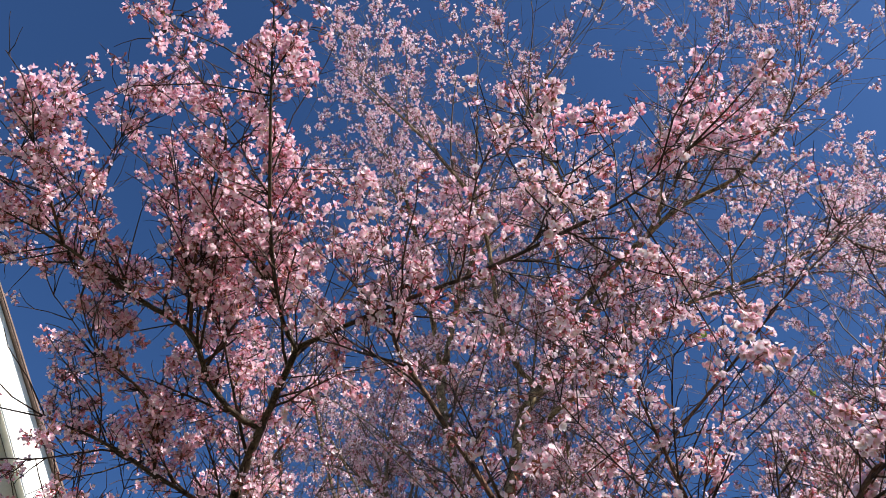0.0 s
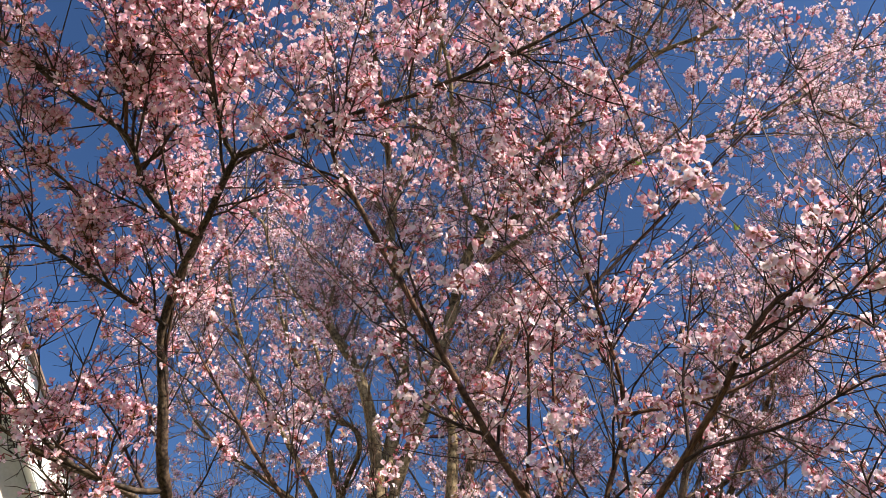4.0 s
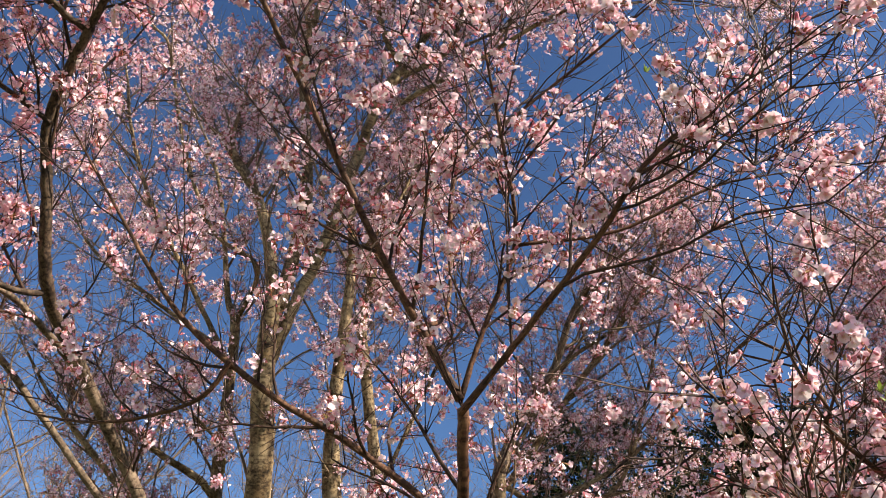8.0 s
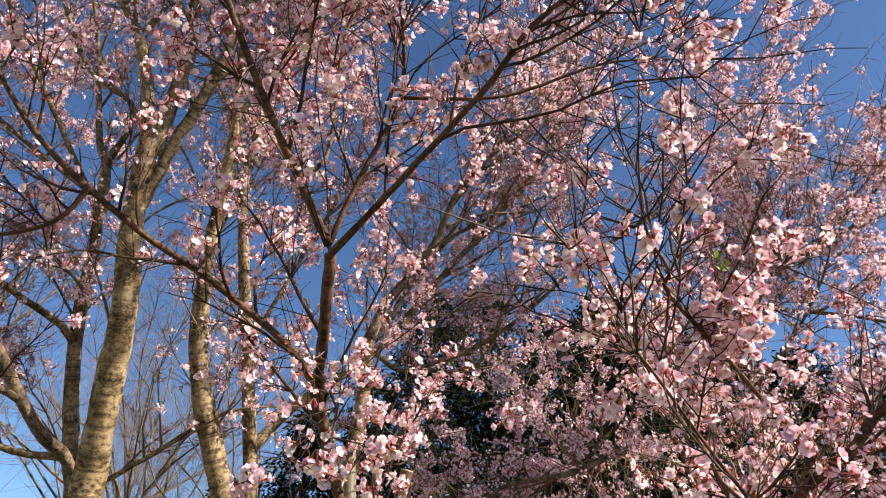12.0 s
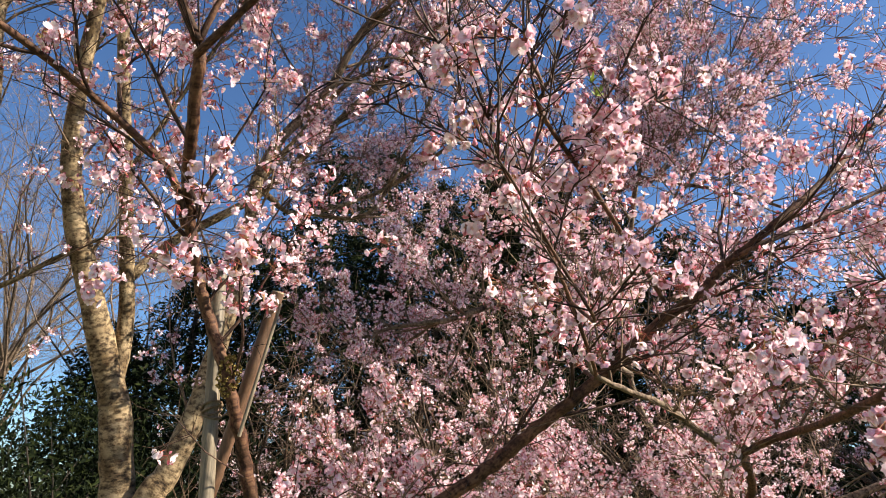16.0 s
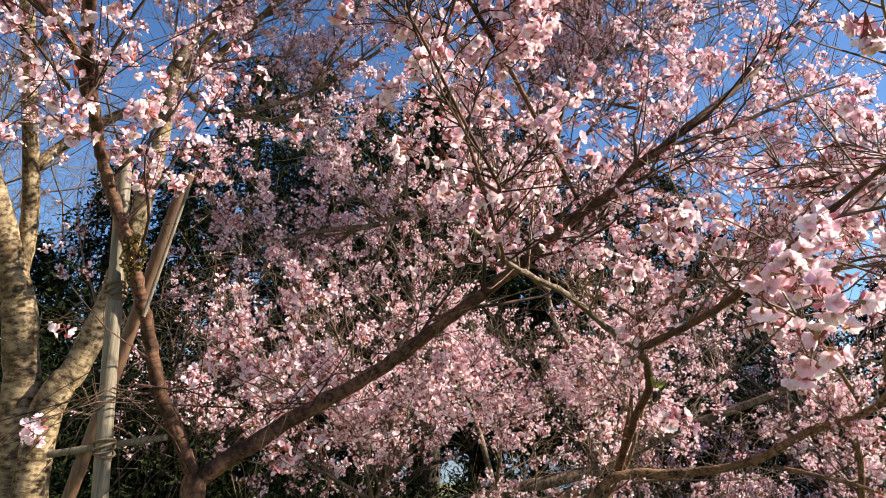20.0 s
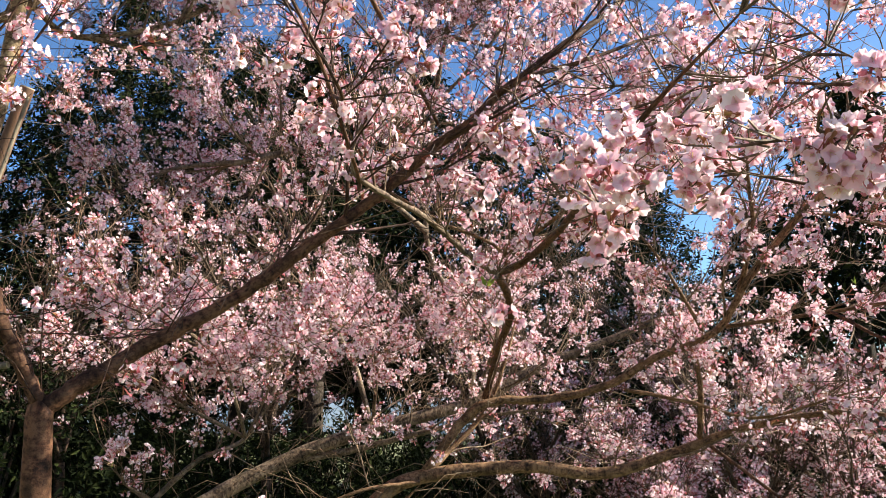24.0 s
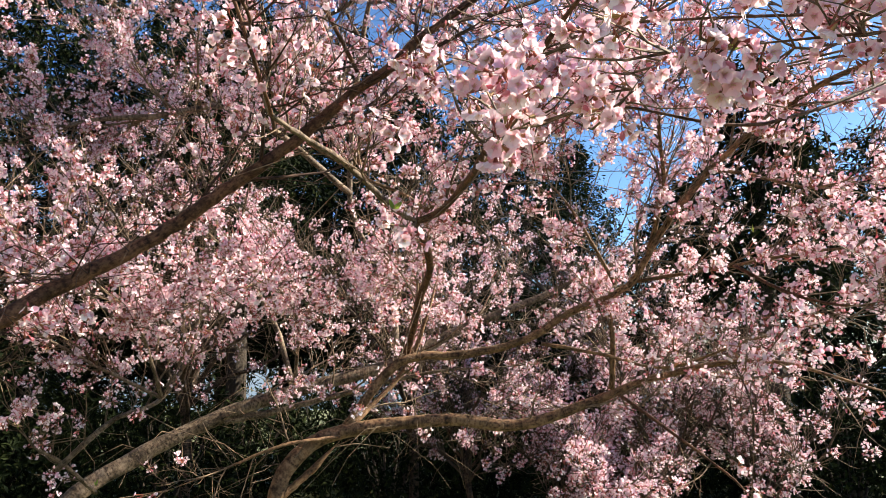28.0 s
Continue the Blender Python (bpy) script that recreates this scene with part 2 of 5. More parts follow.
def part(name, me, parent, label="", kind=""):
    ob = new(name, me)
    ob.parent = parent
    return tagged(ob, label, "", "", kind)


def thing(name, place, label, category, group="", kind=""):
    ob = new(name)
    ob.location = place
    ob.empty_display_size = 0.1
    return tagged(ob, label, category, group, kind)


def rel(ob, V):
    return np.asarray(V, float) - np.array(ob.location)


def turns(direction, spin):
    """Turn matrices whose z axis lies along each direction."""
    z = direction / (np.linalg.norm(direction, axis=1, keepdims=True) + 1e-9)
    ref = np.where(np.abs(z[:, 2:3]) < 0.9, np.array([0.0, 0, 1]), np.array([1.0, 0, 0]))
    x = np.cross(ref, z)
    x /= np.linalg.norm(x, axis=1, keepdims=True)
    y = np.cross(z, x)
    c, s = np.cos(spin)[:, None], np.sin(spin)[:, None]
    return np.stack([x * c + y * s, y * c - x * s, z], axis=-1)


def scatter(templates, place, direction, size, pick):
    """Many copies of a few template meshes as one set of corners and faces."""
    Vs, Qs, Is, start = [], [], [], 0
    M = turns(direction, rng.uniform(0, 2 * np.pi, len(place)))
    for k, (v, q, i) in enumerate(templates):
        sel = np.where(pick == k)[0]
        if not len(sel):
            continue
        V = np.einsum("nij,vj->nvi", M[sel], v) * size[sel][:, None, None] + place[sel][:, None]
        Vs.append(V.reshape(-1, 3))
        Qs.append((q[None] + (start + np.arange(len(sel)) * len(v))[:, None, None]).reshape(-1, 4))
        Is.append(np.tile(i, len(sel)))
        start += len(sel) * len(v)
    return np.vstack(Vs), np.vstack(Qs), np.concatenate(Is)


# ---- blossoms ----
def petal(long, fine):
    """One petal: a cupped blade, narrow at the foot, notched at the tip."""
    rows = [(0.05, 0.12), (0.3, 0.38), (0.65, 0.58), (0.97, 0.36)] if fine else [(0.05, 0.16), (0.55, 0.56), (0.97, 0.36)]
    cols = (-1, 0, 1)
    V = []
    for a, w in rows:
        for c in cols:
            reach = a - (0.1 if (c == 0 and a > 0.9) else 0)
            V.append((reach * long, c * w * long, (0.34 * a * a - 0.12 * a**4 + 0.1 * abs(c) * w) * long))
    Q = [(r * 3 + c, (r + 1) * 3 + c, (r + 1) * 3 + c + 1, r * 3 + c + 1) for r in range(len(rows) - 1) for c in range(2)]
    return np.array(V), np.array(Q)


def petal_mid(long):
    """Two facets folded along the middle."""
    V = np.array([(0.0, 0, 0), (0.45, -0.42, 0.2), (0.93, -0.3, 0.33), (0.86, 0, 0.24), (0.93, 0.3, 0.33), (0.45, 0.42, 0.2)]) * long
    return V, np.array([(0, 1, 2, 3), (0, 3, 4, 5)])


def petal_far(long):
    V = np.array([(0.0, 0, 0), (0.55, -0.46, 0.2), (1.0, 0, 0.34), (0.55, 0.46, 0.2)]) * long
    return V, np.array([(0, 1, 2, 3)])


def turn(V, m):
    return V @ np.array(m.to_3x3()).T


def gather(pieces):
    Vs, Qs, Is, start = [], [], [], 0
    for V, Q, i in pieces:
        Vs.append(V)
        Qs.append(np.asarray(Q) + start)
        Is.append(np.broadcast_to(i, len(Q)))
        start += len(V)
    return np.vstack(Vs), np.vstack(Qs), np.concatenate(Is)


def flower(rnd, level, size=0.0142):
    """An open flower looking up its z axis: petals, calyx tube, stamens."""
    out = []
    lift = rnd.uniform(0, 38)
    count = 5 if level < 3 else 3
    for k in range(count):
        V, Q = petal(size, level == 0) if level < 2 else petal_mid(size) if level == 2 else petal_far(size * 1.15)
        V = turn(V, pose(0, 0, 0, rnd.uniform(-12, 12), -lift + rnd.uniform(-12, 12), 360 / count * k + rnd.uniform(-8, 8)))
        V = V * rnd.uniform(0.9, 1.06) + (0, 0, 0.0005 * (k % 2))
        out.append((V, Q, np.array([4, 4] + [0] * (len(Q) - 2)) if level < 2 else 0))
    if level < 2:
        if level == 0:
            V, Q, _ = tubes([[(0, 0, -0.009), (0, 0, -0.003), (0, 0, 0.0006)]], [[0.0013, 0.0026, 0.0033]], 5)
        else:
            V, Q, _ = tubes([[(0, 0, -0.009), (0, 0, 0.0004)]], [[0.0014, 0.0036]], 3)
        out.append((V, Q, 2))
    if level == 0:
        for k in range(4):
            a, r = k * 2.4, rnd.uniform(0.001, 0.005)
            tip = (math.cos(a) * r, math.sin(a) * r, rnd.uniform(0.006, 0.010))
            V, Q, _ = tubes([[(0, 0, 0), tip]], [[0.0003, 0.0006]], 3)
            out.append((V, Q, 3))
    return out


def bud(rnd, level):
    if level >= 2:
        V = np.array([(0, 0, -0.005), (0.005, 0, 0.003), (-0.0027, 0.0045, 0.003), (-0.0027, -0.0045, 0.003), (0, 0, 0.011)])
        return [(V, np.array([(0, 1, 4, 2), (0, 2, 4, 3), (0, 3, 4, 1)][:5 - level]), 1)]
    n = 5
    V, Q, _ = tubes([[(0, 0, -0.004), (0, 0, 0.0), (0, 0, 0.006), (0, 0, 0.011)]], [[0.0012, 0.0032, 0.0046, 0.0008]], n)
    return [(V, Q, 1)]


def cluster(seed, level, buds=None):
    """A tuft of flowers and buds on stalks from one spur."""
    rnd = random.Random(seed)
    out = []
    for k in range(rnd.choice((4, 5, 6, 6, 7)) if level < 3 else rnd.choice((5, 6, 7, 8))):
        a = rnd.uniform(0, 360)
        tilt = rnd.uniform(15, 95)
        long = rnd.uniform(0.016, 0.032)
        is_bud = rnd.random() < (buds or (0.2 if level < 2 else 0.3))
        made = bud(rnd, level) if is_bud else flower(rnd, level)
        m = pose(0, 0, 0, 0, tilt, a)
        tip = turn(np.array([(0, 0, long)]), m)[0]
        face = pose(0, 0, 0, rnd.uniform(-25, 25), tilt + rnd.uniform(-15, 25), a)
        for V, Q, i in made:
            out.append((turn(V, face) + tip, Q, i))
        if level < 2:
            mid = [tuple(tip * 0.55 + (0, 0, 0.003))] if level == 0 else []
            V, Q, _ = tubes([[(0, 0, 0), *mid, tuple(tip * 0.93)]], [[0.0008] * (2 + len(mid))], 3)
            out.append((V, Q, 2))
        else:
            s = turn(np.array([(0.0012, 0, 0), (0, 0.0036, long), (-0.0036, 0, long), (0, -0.0012, 0)]), m)
            out.append((s, np.array([(0, 1, 2, 3)]), 2))
    return gather(out)


PETAL_BASE = petal_material("petal_base", [(0.0, (0.8, 0.42, 0.52)), (1.0, (0.89, 0.62, 0.68))], 0.35)
FLOWER_MATS = [PETAL, BUD, CALYX, STAMEN, PETAL_BASE]
# the slender tree against the sky bears deeper pink, thinner petals
PETAL_DEEP = petal_material("deep_pink_petal", [(0.0, (0.88, 0.46, 0.59)), (0.5, (0.93, 0.65, 0.745)), (1.0, (0.95, 0.81, 0.855))], 0.42)
DEEP_MATS = [PETAL_DEEP, BUD, CALYX, STAMEN, PETAL_BASE]
NEAR = [cluster(k, 0) for k in range(10)]
MIDDLE = [cluster(40 + k, 1) for k in range(10)]
FAR = [cluster(80 + k, 2) for k in range(12)]
FAREST = [cluster(160 + k, 3) for k in range(12)]
BUDDING = [cluster(120 + k, 3, 0.28) for k in range(12)]
NEAR_MESHES = [mesh_of("blossom", v, q, FLOWER_MATS, i, None, True) for v, q, i in NEAR]

# ---- trees ----
HEART = np.array((0.35, 0.25, 1.8))
growth = {}


def tree(name, place, label, group=""):
    ob = thing(name, place, label, "tree", group)
    growth[ob] = dict(twigs=[], spots=[], ways=[], lines=[])
    return ob


def wander(start, way, length, steps, bend, up):
    """A twig that wavers as it grows."""
    pts, d = [np.array(start)], np.array(way) / np.linalg.norm(way)
    for _ in range(steps - 1):
        d = d + rng.normal(0, bend, 3) + np.array((0, 0, up))
        d /= np.linalg.norm(d)
        pts.append(pts[-1] + d * length / (steps - 1))
    return np.array(pts)


def side_way(tangent, out, up):
    r = rng.normal(0, 1, 3)
    r -= tangent * (r @ tangent)
    r /= np.linalg.norm(r)
    w = tangent * rng.uniform(0.35, 0.9) + r * out + np.array((0, 0, up))
    return w / np.linalg.norm(w)


def bloom_along(g, line, mean):
    """Tufts of one to three clusters at nodes of a twig."""
    for _ in range(rng.poisson(mean * 0.25)):
        i = min(int(len(line) * rng.beta(1.6, 1.1)), len(line) - 2) + 1
        node_at = line[i] + (line[i - 1] - line[i]) * rng.random()
        for _ in range(rng.choice((1, 2, 2, 3, 4))):
            w = rng.normal(0, 1, 3) + (0, 0, -0.25)
            w /= np.linalg.norm(w)
            g["spots"].append(node_at + w * 0.006 + rng.normal(0, 0.013, 3))
            g["ways"].append(w)


PLAN = []


def limb(ob, name, points, r0, r1, sprouts, length, bloom, mat=None):
    PLAN.append((ob, name, points, r0, r1, sprouts, length, bloom, mat))


def grow(ob, name, points, r0, r1, sprouts, length, bloom, mat):
    """One trunk or limb through a few points, with the branches and twigs that grow from it."""
    g = growth[ob]
    line = spline(points)
    K = len(line)
    thick = np.linspace(0, 1, K)
    rad = r0 + (r1 - r0) * thick**0.8
    tip = np.array(points[-1])
    if all(np.linalg.norm(np.array(other[2][0]) - tip) > 0.06 for other in PLAN):
        rad = rad * (1 - 0.75 * np.clip((thick - 0.62) / 0.38, 0, 1) ** 1.3)
    rough = 0.25 if r0 > 0.03 else 1.0
    rad = rad * (1 + 0.02 * np.sin(np.arange(K) * 0.7 + rng.uniform(0, 6)) + rng.normal(0, 0.02 * rough, K))
    line = line + rng.normal(0, 0.1 * rough, (K, 3)) * rad[:, None]
    g["lines"].append(line)
    sides = 14 if r0 > 0.03 else 9
    V, Q, uv = tubes([line], [rad], sides)
    lump = 1 + 0.025 * np.sin(uv[:, 0] * 9 + uv[:, 1] * 13) + rng.normal(0, 0.015, len(V))
    centre = np.repeat(line, sides, axis=0)
    V = centre + (V - centre) * lump[:, None]
    V, Q, uv = capped(V, Q, uv, sides)
    mat = mat or (BARKS[ob] if r0 > 0.009 else BARK_YOUNG)
    stem = part(name, mesh_of(name, rel(ob, V), Q, [mat], None, uv, True), ob)
    tan = np.gradient(line, axis=0)
    tan /= np.linalg.norm(tan, axis=1, keepdims=True)
    for s in range(sprouts):
        first = 0.32 if r0 > 0.02 else 0.12
        i = int(K * (first + (1 - first) * (s + rng.random()) / sprouts)) if name != "trunk" else int(K * (0.45 + 0.55 * (s + rng.random()) / sprouts))
        i = min(i, K - 1)
        ln = length * rng.uniform(0.55, 1.25)
        way = side_way(tan[i], 0.8, 0.6 if ob in (tree_e, tree_b) else 0.35)
        b = wander(line[i], way, ln, 9, 0.12, 0.04)
        br = min(rad[i] * 0.55, 0.0035 + 0.006 * ln)
        V, Q, uv = tubes([b], [np.linspace(br, 0.0018, 9)], 6)
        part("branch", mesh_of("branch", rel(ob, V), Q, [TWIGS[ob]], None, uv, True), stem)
        bloom_along(g, b[2:], 4.5 * bloom * ln / 0.6)
        grow_twigs(g, b, ln, bloom, int(7 + 12 * ln))
    spray(g, line[-1], tan[-1], length, bloom)
    for k in range(int(sprouts * 0.45) if name != "trunk" else 0):
        i = rng.integers(K // 4, K)
        whip(g, line[i], side_way(tan[i], 0.9, 0.15), length * rng.uniform(0.7, 1.6), bloom)
    if bloom and name != "trunk" and r0 < 0.02:
        for k in range(int(sprouts * 0.9)):
            i = rng.integers(K // 5, K)
            t = wander(line[i], side_way(tan[i], 1.0, 0.2), rng.uniform(0.05, 0.22), 6, 0.2, 0.02)
            g["twigs"].append((t, 0.0022))
            bloom_along(g, t, 2.2 * bloom)


def grow_twigs(g, b, ln, bloom, count):
    t = np.gradient(b, axis=0)
    t /= np.linalg.norm(t, axis=1, keepdims=True)
    for k in range(count):
        j = rng.integers(1, len(b))
        tw = wander(b[j], side_way(t[j], 0.8, 0.2), ln * rng.uniform(0.18, 0.55), 6, 0.16, 0.03)
        g["twigs"].append((tw, 0.0022))
        if k % 5 < 3:
            bloom_along(g, tw, 3.0 * bloom)
        if rng.random() < 0.6:
            tt = np.gradient(tw, axis=0)
            tt /= np.linalg.norm(tt, axis=1, keepdims=True)
            w2 = wander(tw[3], side_way(tt[3], 0.9, 0.1), ln * rng.uniform(0.1, 0.25), 6, 0.18, 0.02)
            g["twigs"].append((w2, 0.0015))
            bloom_along(g, w2, 1.5 * bloom)


def whip(g, start, way, ln, bloom):
    """A long thin shoot, nearly bare, with short side spurs."""
    w = wander(start, way, ln, 6, 0.17, 0.02)
    g["twigs"].append((w, 0.003))
    for k in range(int(ln * 9)):
        j = rng.integers(1, 6)
        s = wander(w[j] + (w[j - 1] - w[j]) * rng.random(), side_way(way / np.linalg.norm(way), 0.9, 0.1), rng.uniform(0.03, 0.14), 6, 0.2, 0.02)
        g["twigs"].append((s, 0.0014))
        bloom_along(g, s, 0.5 * bloom)


def spray(g, start, way, length, bloom):
    for k in range(3):
        w = way + rng.normal(0, 0.35, 3)
        tw = wander(start, w, length * rng.uniform(0.4, 0.9), 6, 0.12, 0.04)
        g["twigs"].append((tw, 0.003))
        bloom_along(g, tw, 4 * bloom)


def arching_twigs(ob, points, count):
    """Bare pale shoots that spring up from a limb, bow over and hang."""
    base = spline(points)
    for k in range(count):
        start = base[rng.integers(0, len(base))]
        side = rng.normal(0, 1, 3) * (1, 1, 0)
        side /= np.linalg.norm(side)
        ln, u = rng.uniform(0.25, 0.6), np.linspace(0, 1, 6)[:, None]
        rise = rng.uniform(0.1, 0.9)
        arc = start + side * ln * u + np.array((0, 0, ln)) * (rise * u - (rise + rng.uniform(0.1, 0.7)) * u * u) + rng.normal(0, 0.012, (6, 3)) * u
        growth[ob]["twigs"].append((arc, rng.uniform(0.0016, 0.003)))
        if rng.random() < 0.15:
            bloom_along(growth[ob], arc[3:], 2.0)


def reach(ob, place, r):
    """A thin spur from the closest limb to a place."""
    lines = np.vstack(growth[ob]["lines"])
    start = lines[np.argmin(np.linalg.norm(lines - place, axis=1))]
    u = np.linspace(0, 1, 6)[:, None]
    bow = rng.normal(0, 0.12, 3) * np.linalg.norm(place - start) + (0, 0, 0.02)
    growth[ob]["twigs"].append((start + (place - start) * u + bow * np.sin(u * np.pi), r))


def tuft(ob, place, count):
    """A full tuft of flower clusters at the end of a spur."""
    place = np.array(place)
    reach(ob, place, 0.0022)
    for k in range(count):
        w = rng.normal(0, 1, 3) + (0, 0, -0.2)
        w /= np.linalg.norm(w)
        growth[ob]["spots"].append(place + rng.normal(0, 0.017, 3))
        growth[ob]["ways"].append(w)


def leaf_shoot(ob, place):
    """A few young folded leaves at a twig's tip."""
    place = np.array(place)
    reach(ob, place, 0.0018)
    for k in range(4):
        L = rng.uniform(0.016, 0.027)
        V = np.array([(0, 0, 0), (0.2, 0.0, 0.35), (0.13, 0.05, 0.75), (0, 0.1, 1.05), (0, 0.07, 0.35), (0, 0.1, 0.75), (-0.2, 0, 0.35), (-0.13, 0.05, 0.75)]) * L
        Q = np.array([(0, 1, 4, 6), (1, 2, 5, 4), (4, 5, 7, 6), (2, 3, 7, 5)])
        M = turns(np.array([rng.normal(0, 0.45, 3) + (0, 0, 1)]), np.array([rng.uniform(0, 6)]))[0]
        part("leaf", mesh_of("leaf", rel(ob, V @ M.T + place), Q, [LEAF], smooth=True), ob, "fresh green young leaf")


def finish(ob, near):
    """Twigs and blossoms of one tree: those close by as parts, the rest joined."""
    g = growth[ob]
    lines = np.array([t for t, _ in g["twigs"]])
    rad = (1.2 if ob in (tree_e, tree_d) else 0.95) * np.array([r for _, r in g["twigs"]])[:, None] * np.linspace(1, 0.45, 6)
    keep = (0, 3, 5) if ob == tree_b else (0, 2, 4, 5)
    lines, rad = lines[:, keep], rad[:, keep]
    V, Q, uv = tubes(lines, rad, 3)
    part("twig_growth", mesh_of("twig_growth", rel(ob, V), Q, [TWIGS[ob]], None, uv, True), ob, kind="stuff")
    P, D = np.array(g["spots"]), np.array(g["ways"])
    away = np.linalg.norm(P - HEART, axis=1)
    keep = (away > 0.8) & ((ob != tree_b) | (rng.random(len(P)) < 0.8))
    P, D, away = P[keep], D[keep], away[keep]
    order = np.argsort(away)
    single = order[:near]
    single = single[away[single] < 2.6]
    M = turns(D, rng.uniform(0, 2 * np.pi, len(D)))
    for i in single:
        c = part("blossom", NEAR_MESHES[rng.integers(len(NEAR_MESHES))], ob)
        m = Matrix(M[i].tolist()).to_4x4()
        m.translation = Vector((P[i] - np.array(ob.location)).tolist())
        c.matrix_basis = m @ Matrix.Scale(rng.uniform(0.85, 1.05), 4)
    rest = np.setdiff1d(np.arange(len(P)), single)
    d = away[rest]
    for sel, temp in ((rest[d < 1.9], MIDDLE), (rest[(d >= 1.9) & (d < 3.1)], FAR), (rest[d >= 3.1], BUDDING if ob == tree_b else FAREST)):
        if len(sel):
            V, Q, I = scatter(temp, P[sel], D[sel], rng.uniform(0.85, 1.15, len(sel)) * FLOWER_SIZE[ob], rng.integers(0, len(temp), len(sel)))
            part("blossom_mass", mesh_of("blossom_mass", rel(ob, V), Q, DEEP_MATS if ob == tree_e else FLOWER_MATS, I), ob, kind="stuff")


# ---- ground ----
def ground_sheet():
    n = 80
    r = np.concatenate([[0.01], 1.18 ** np.arange(48) * 0.35])
    a = np.arange(n) / n * 2 * np.pi
    X, Y = r[:, None] * np.cos(a), r[:, None] * np.sin(a)
    Z = np.array([[0.06 * noise.noise((x * 0.6, y * 0.6, 0)) - 0.02 * max(0, math.hypot(x, y) - 6) - 0.11 * max(0, math.hypot(x, y) - 18) for x, y in zip(xs, ys)] for xs, ys in zip(X, Y)])
    Z = np.maximum(Z, -45)
    V = np.stack([X, Y, Z], axis=-1).reshape(-1, 3)
    k, s = np.arange(len(r) - 1)[:, None] * n, np.arange(n)
    Q = np.stack([k + s, k + n + s, k + n + (s + 1) % n, k + (s + 1) % n], axis=-1).reshape(-1, 4)
    g = new("ground", mesh_of("ground", V, Q, [GRASS], smooth=True))
    tagged(g, "rough grassy ground under the cherry trees", "ground", kind="structure")


ground_sheet()


def far_ridge():
    """Pale hills a long way off, beyond the slope, their haze painted as a glow."""
    n = 120
    a = np.arange(n) / n * 2 * np.pi
    top = np.array([-2 + 7 * noise.noise((math.cos(k) * 3, math.sin(k) * 3, 4)) for k in a])
    V = np.concatenate([np.stack([np.cos(a) * 780, np.sin(a) * 780, np.full(n, -60.0)], axis=-1), np.stack([np.cos(a) * 800, np.sin(a) * 800, top], axis=-1)])
    s = np.arange(n)
    Q = np.stack([s, n + s, n + (s + 1) % n, (s + 1) % n], axis=-1)
    tagged(new("backdrop", mesh_of("backdrop", V, Q, [HAZE], smooth=True)), "glowing pale blue backdrop for the hazy distance beyond the slope", "distance", kind="structure")


far_ridge()

# ---- cherry trees ----
tree_a = tree("cherry_tree", (1.39, 2.97, 0), "young pink cherry tree in full bloom tied to bamboo stakes", "pink cherry trees")
tree_b = tree("cherry_tree", (0.6, 4.3, 0), "older pink cherry with several pale banded trunks", "pink cherry trees")
tree_e = tree("cherry_tree", (-0.7, 3.0, 0), "slender pink cherry with forked dark branches against the sky", "pink cherry trees")
tree_c = tree("cherry_tree", (2.4, 2.9, 0), "low spreading pink cherry with long curved bare limbs", "pink cherry trees")
tree_d = tree("cherry_tree", (2.9, 4.5, 0), "pink cherry with a thick slanting grey limb", "pink cherry trees")
FLOWER_SIZE = {tree_a: 0.95, tree_b: 0.92, tree_e: 1.05, tree_c: 0.97, tree_d: 0.95}
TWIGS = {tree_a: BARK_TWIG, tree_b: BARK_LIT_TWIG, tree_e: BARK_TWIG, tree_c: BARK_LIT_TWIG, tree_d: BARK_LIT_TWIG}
BARKS = {tree_a: BARK_YOUNG, tree_b: BARK_OLD, tree_e: BARK_DARK, tree_c: BARK_TAN, tree_d: BARK_GREY}
limb(tree_a, "trunk", [(1.25, 2.51, -0.05), (1.24, 2.50, 0.70), (1.19, 2.48, 1.45), (1.19, 2.48, 1.53)], 0.046, 0.033, 0, 0.6, 1)
limb(tree_a, "limb", [(1.19, 2.48, 1.53), (1.13, 2.49, 1.65), (1.06, 2.49, 1.78), (1.00, 2.47, 1.94), (0.93, 2.44, 2.12), (0.88, 2.47, 2.25), (0.82, 2.47, 2.39), (0.76, 2.40, 2.51), (0.71, 2.31, 2.60), (0.65, 2.06, 2.62), (0.60, 1.86, 2.79)], 0.0225, 0.0151, 7, 0.6, 1)
limb(tree_a, "limb", [(0.59, 1.85, 2.81), (0.48, 1.83, 2.99), (0.35, 1.76, 3.17), (0.05, 1.60, 3.65), (-0.14, 1.46, 3.93), (-0.16, 1.41, 4.03), (-0.20, 1.29, 4.33)], 0.0128, 0.0056, 18, 0.5, 1.1)
limb(tree_a, "limb", [(0.59, 1.85, 2.81), (0.64, 1.79, 2.99), (0.71, 1.69, 3.23), (0.64, 1.54, 3.42), (0.56, 1.41, 3.62), (0.53, 1.34, 3.66)], 0.0082, 0.0039, 14, 0.5, 0.75)
limb(tree_a, "limb", [(0.72, 1.70, 3.22), (0.98, 1.61, 3.25), (1.24, 1.48, 3.36), (1.49, 1.38, 3.39)], 0.0057, 0.0035, 8, 0.5, 0.4)
limb(tree_a, "limb", [(0.59, 1.85, 2.77), (0.69, 1.65, 2.89), (0.80, 1.40, 3.02), (0.84, 1.24, 3.09), (0.92, 1.18, 3.17), (0.99, 1.20, 3.20), (1.12, 1.15, 3.38)], 0.0098, 0.0037, 12, 0.5, 0.4)
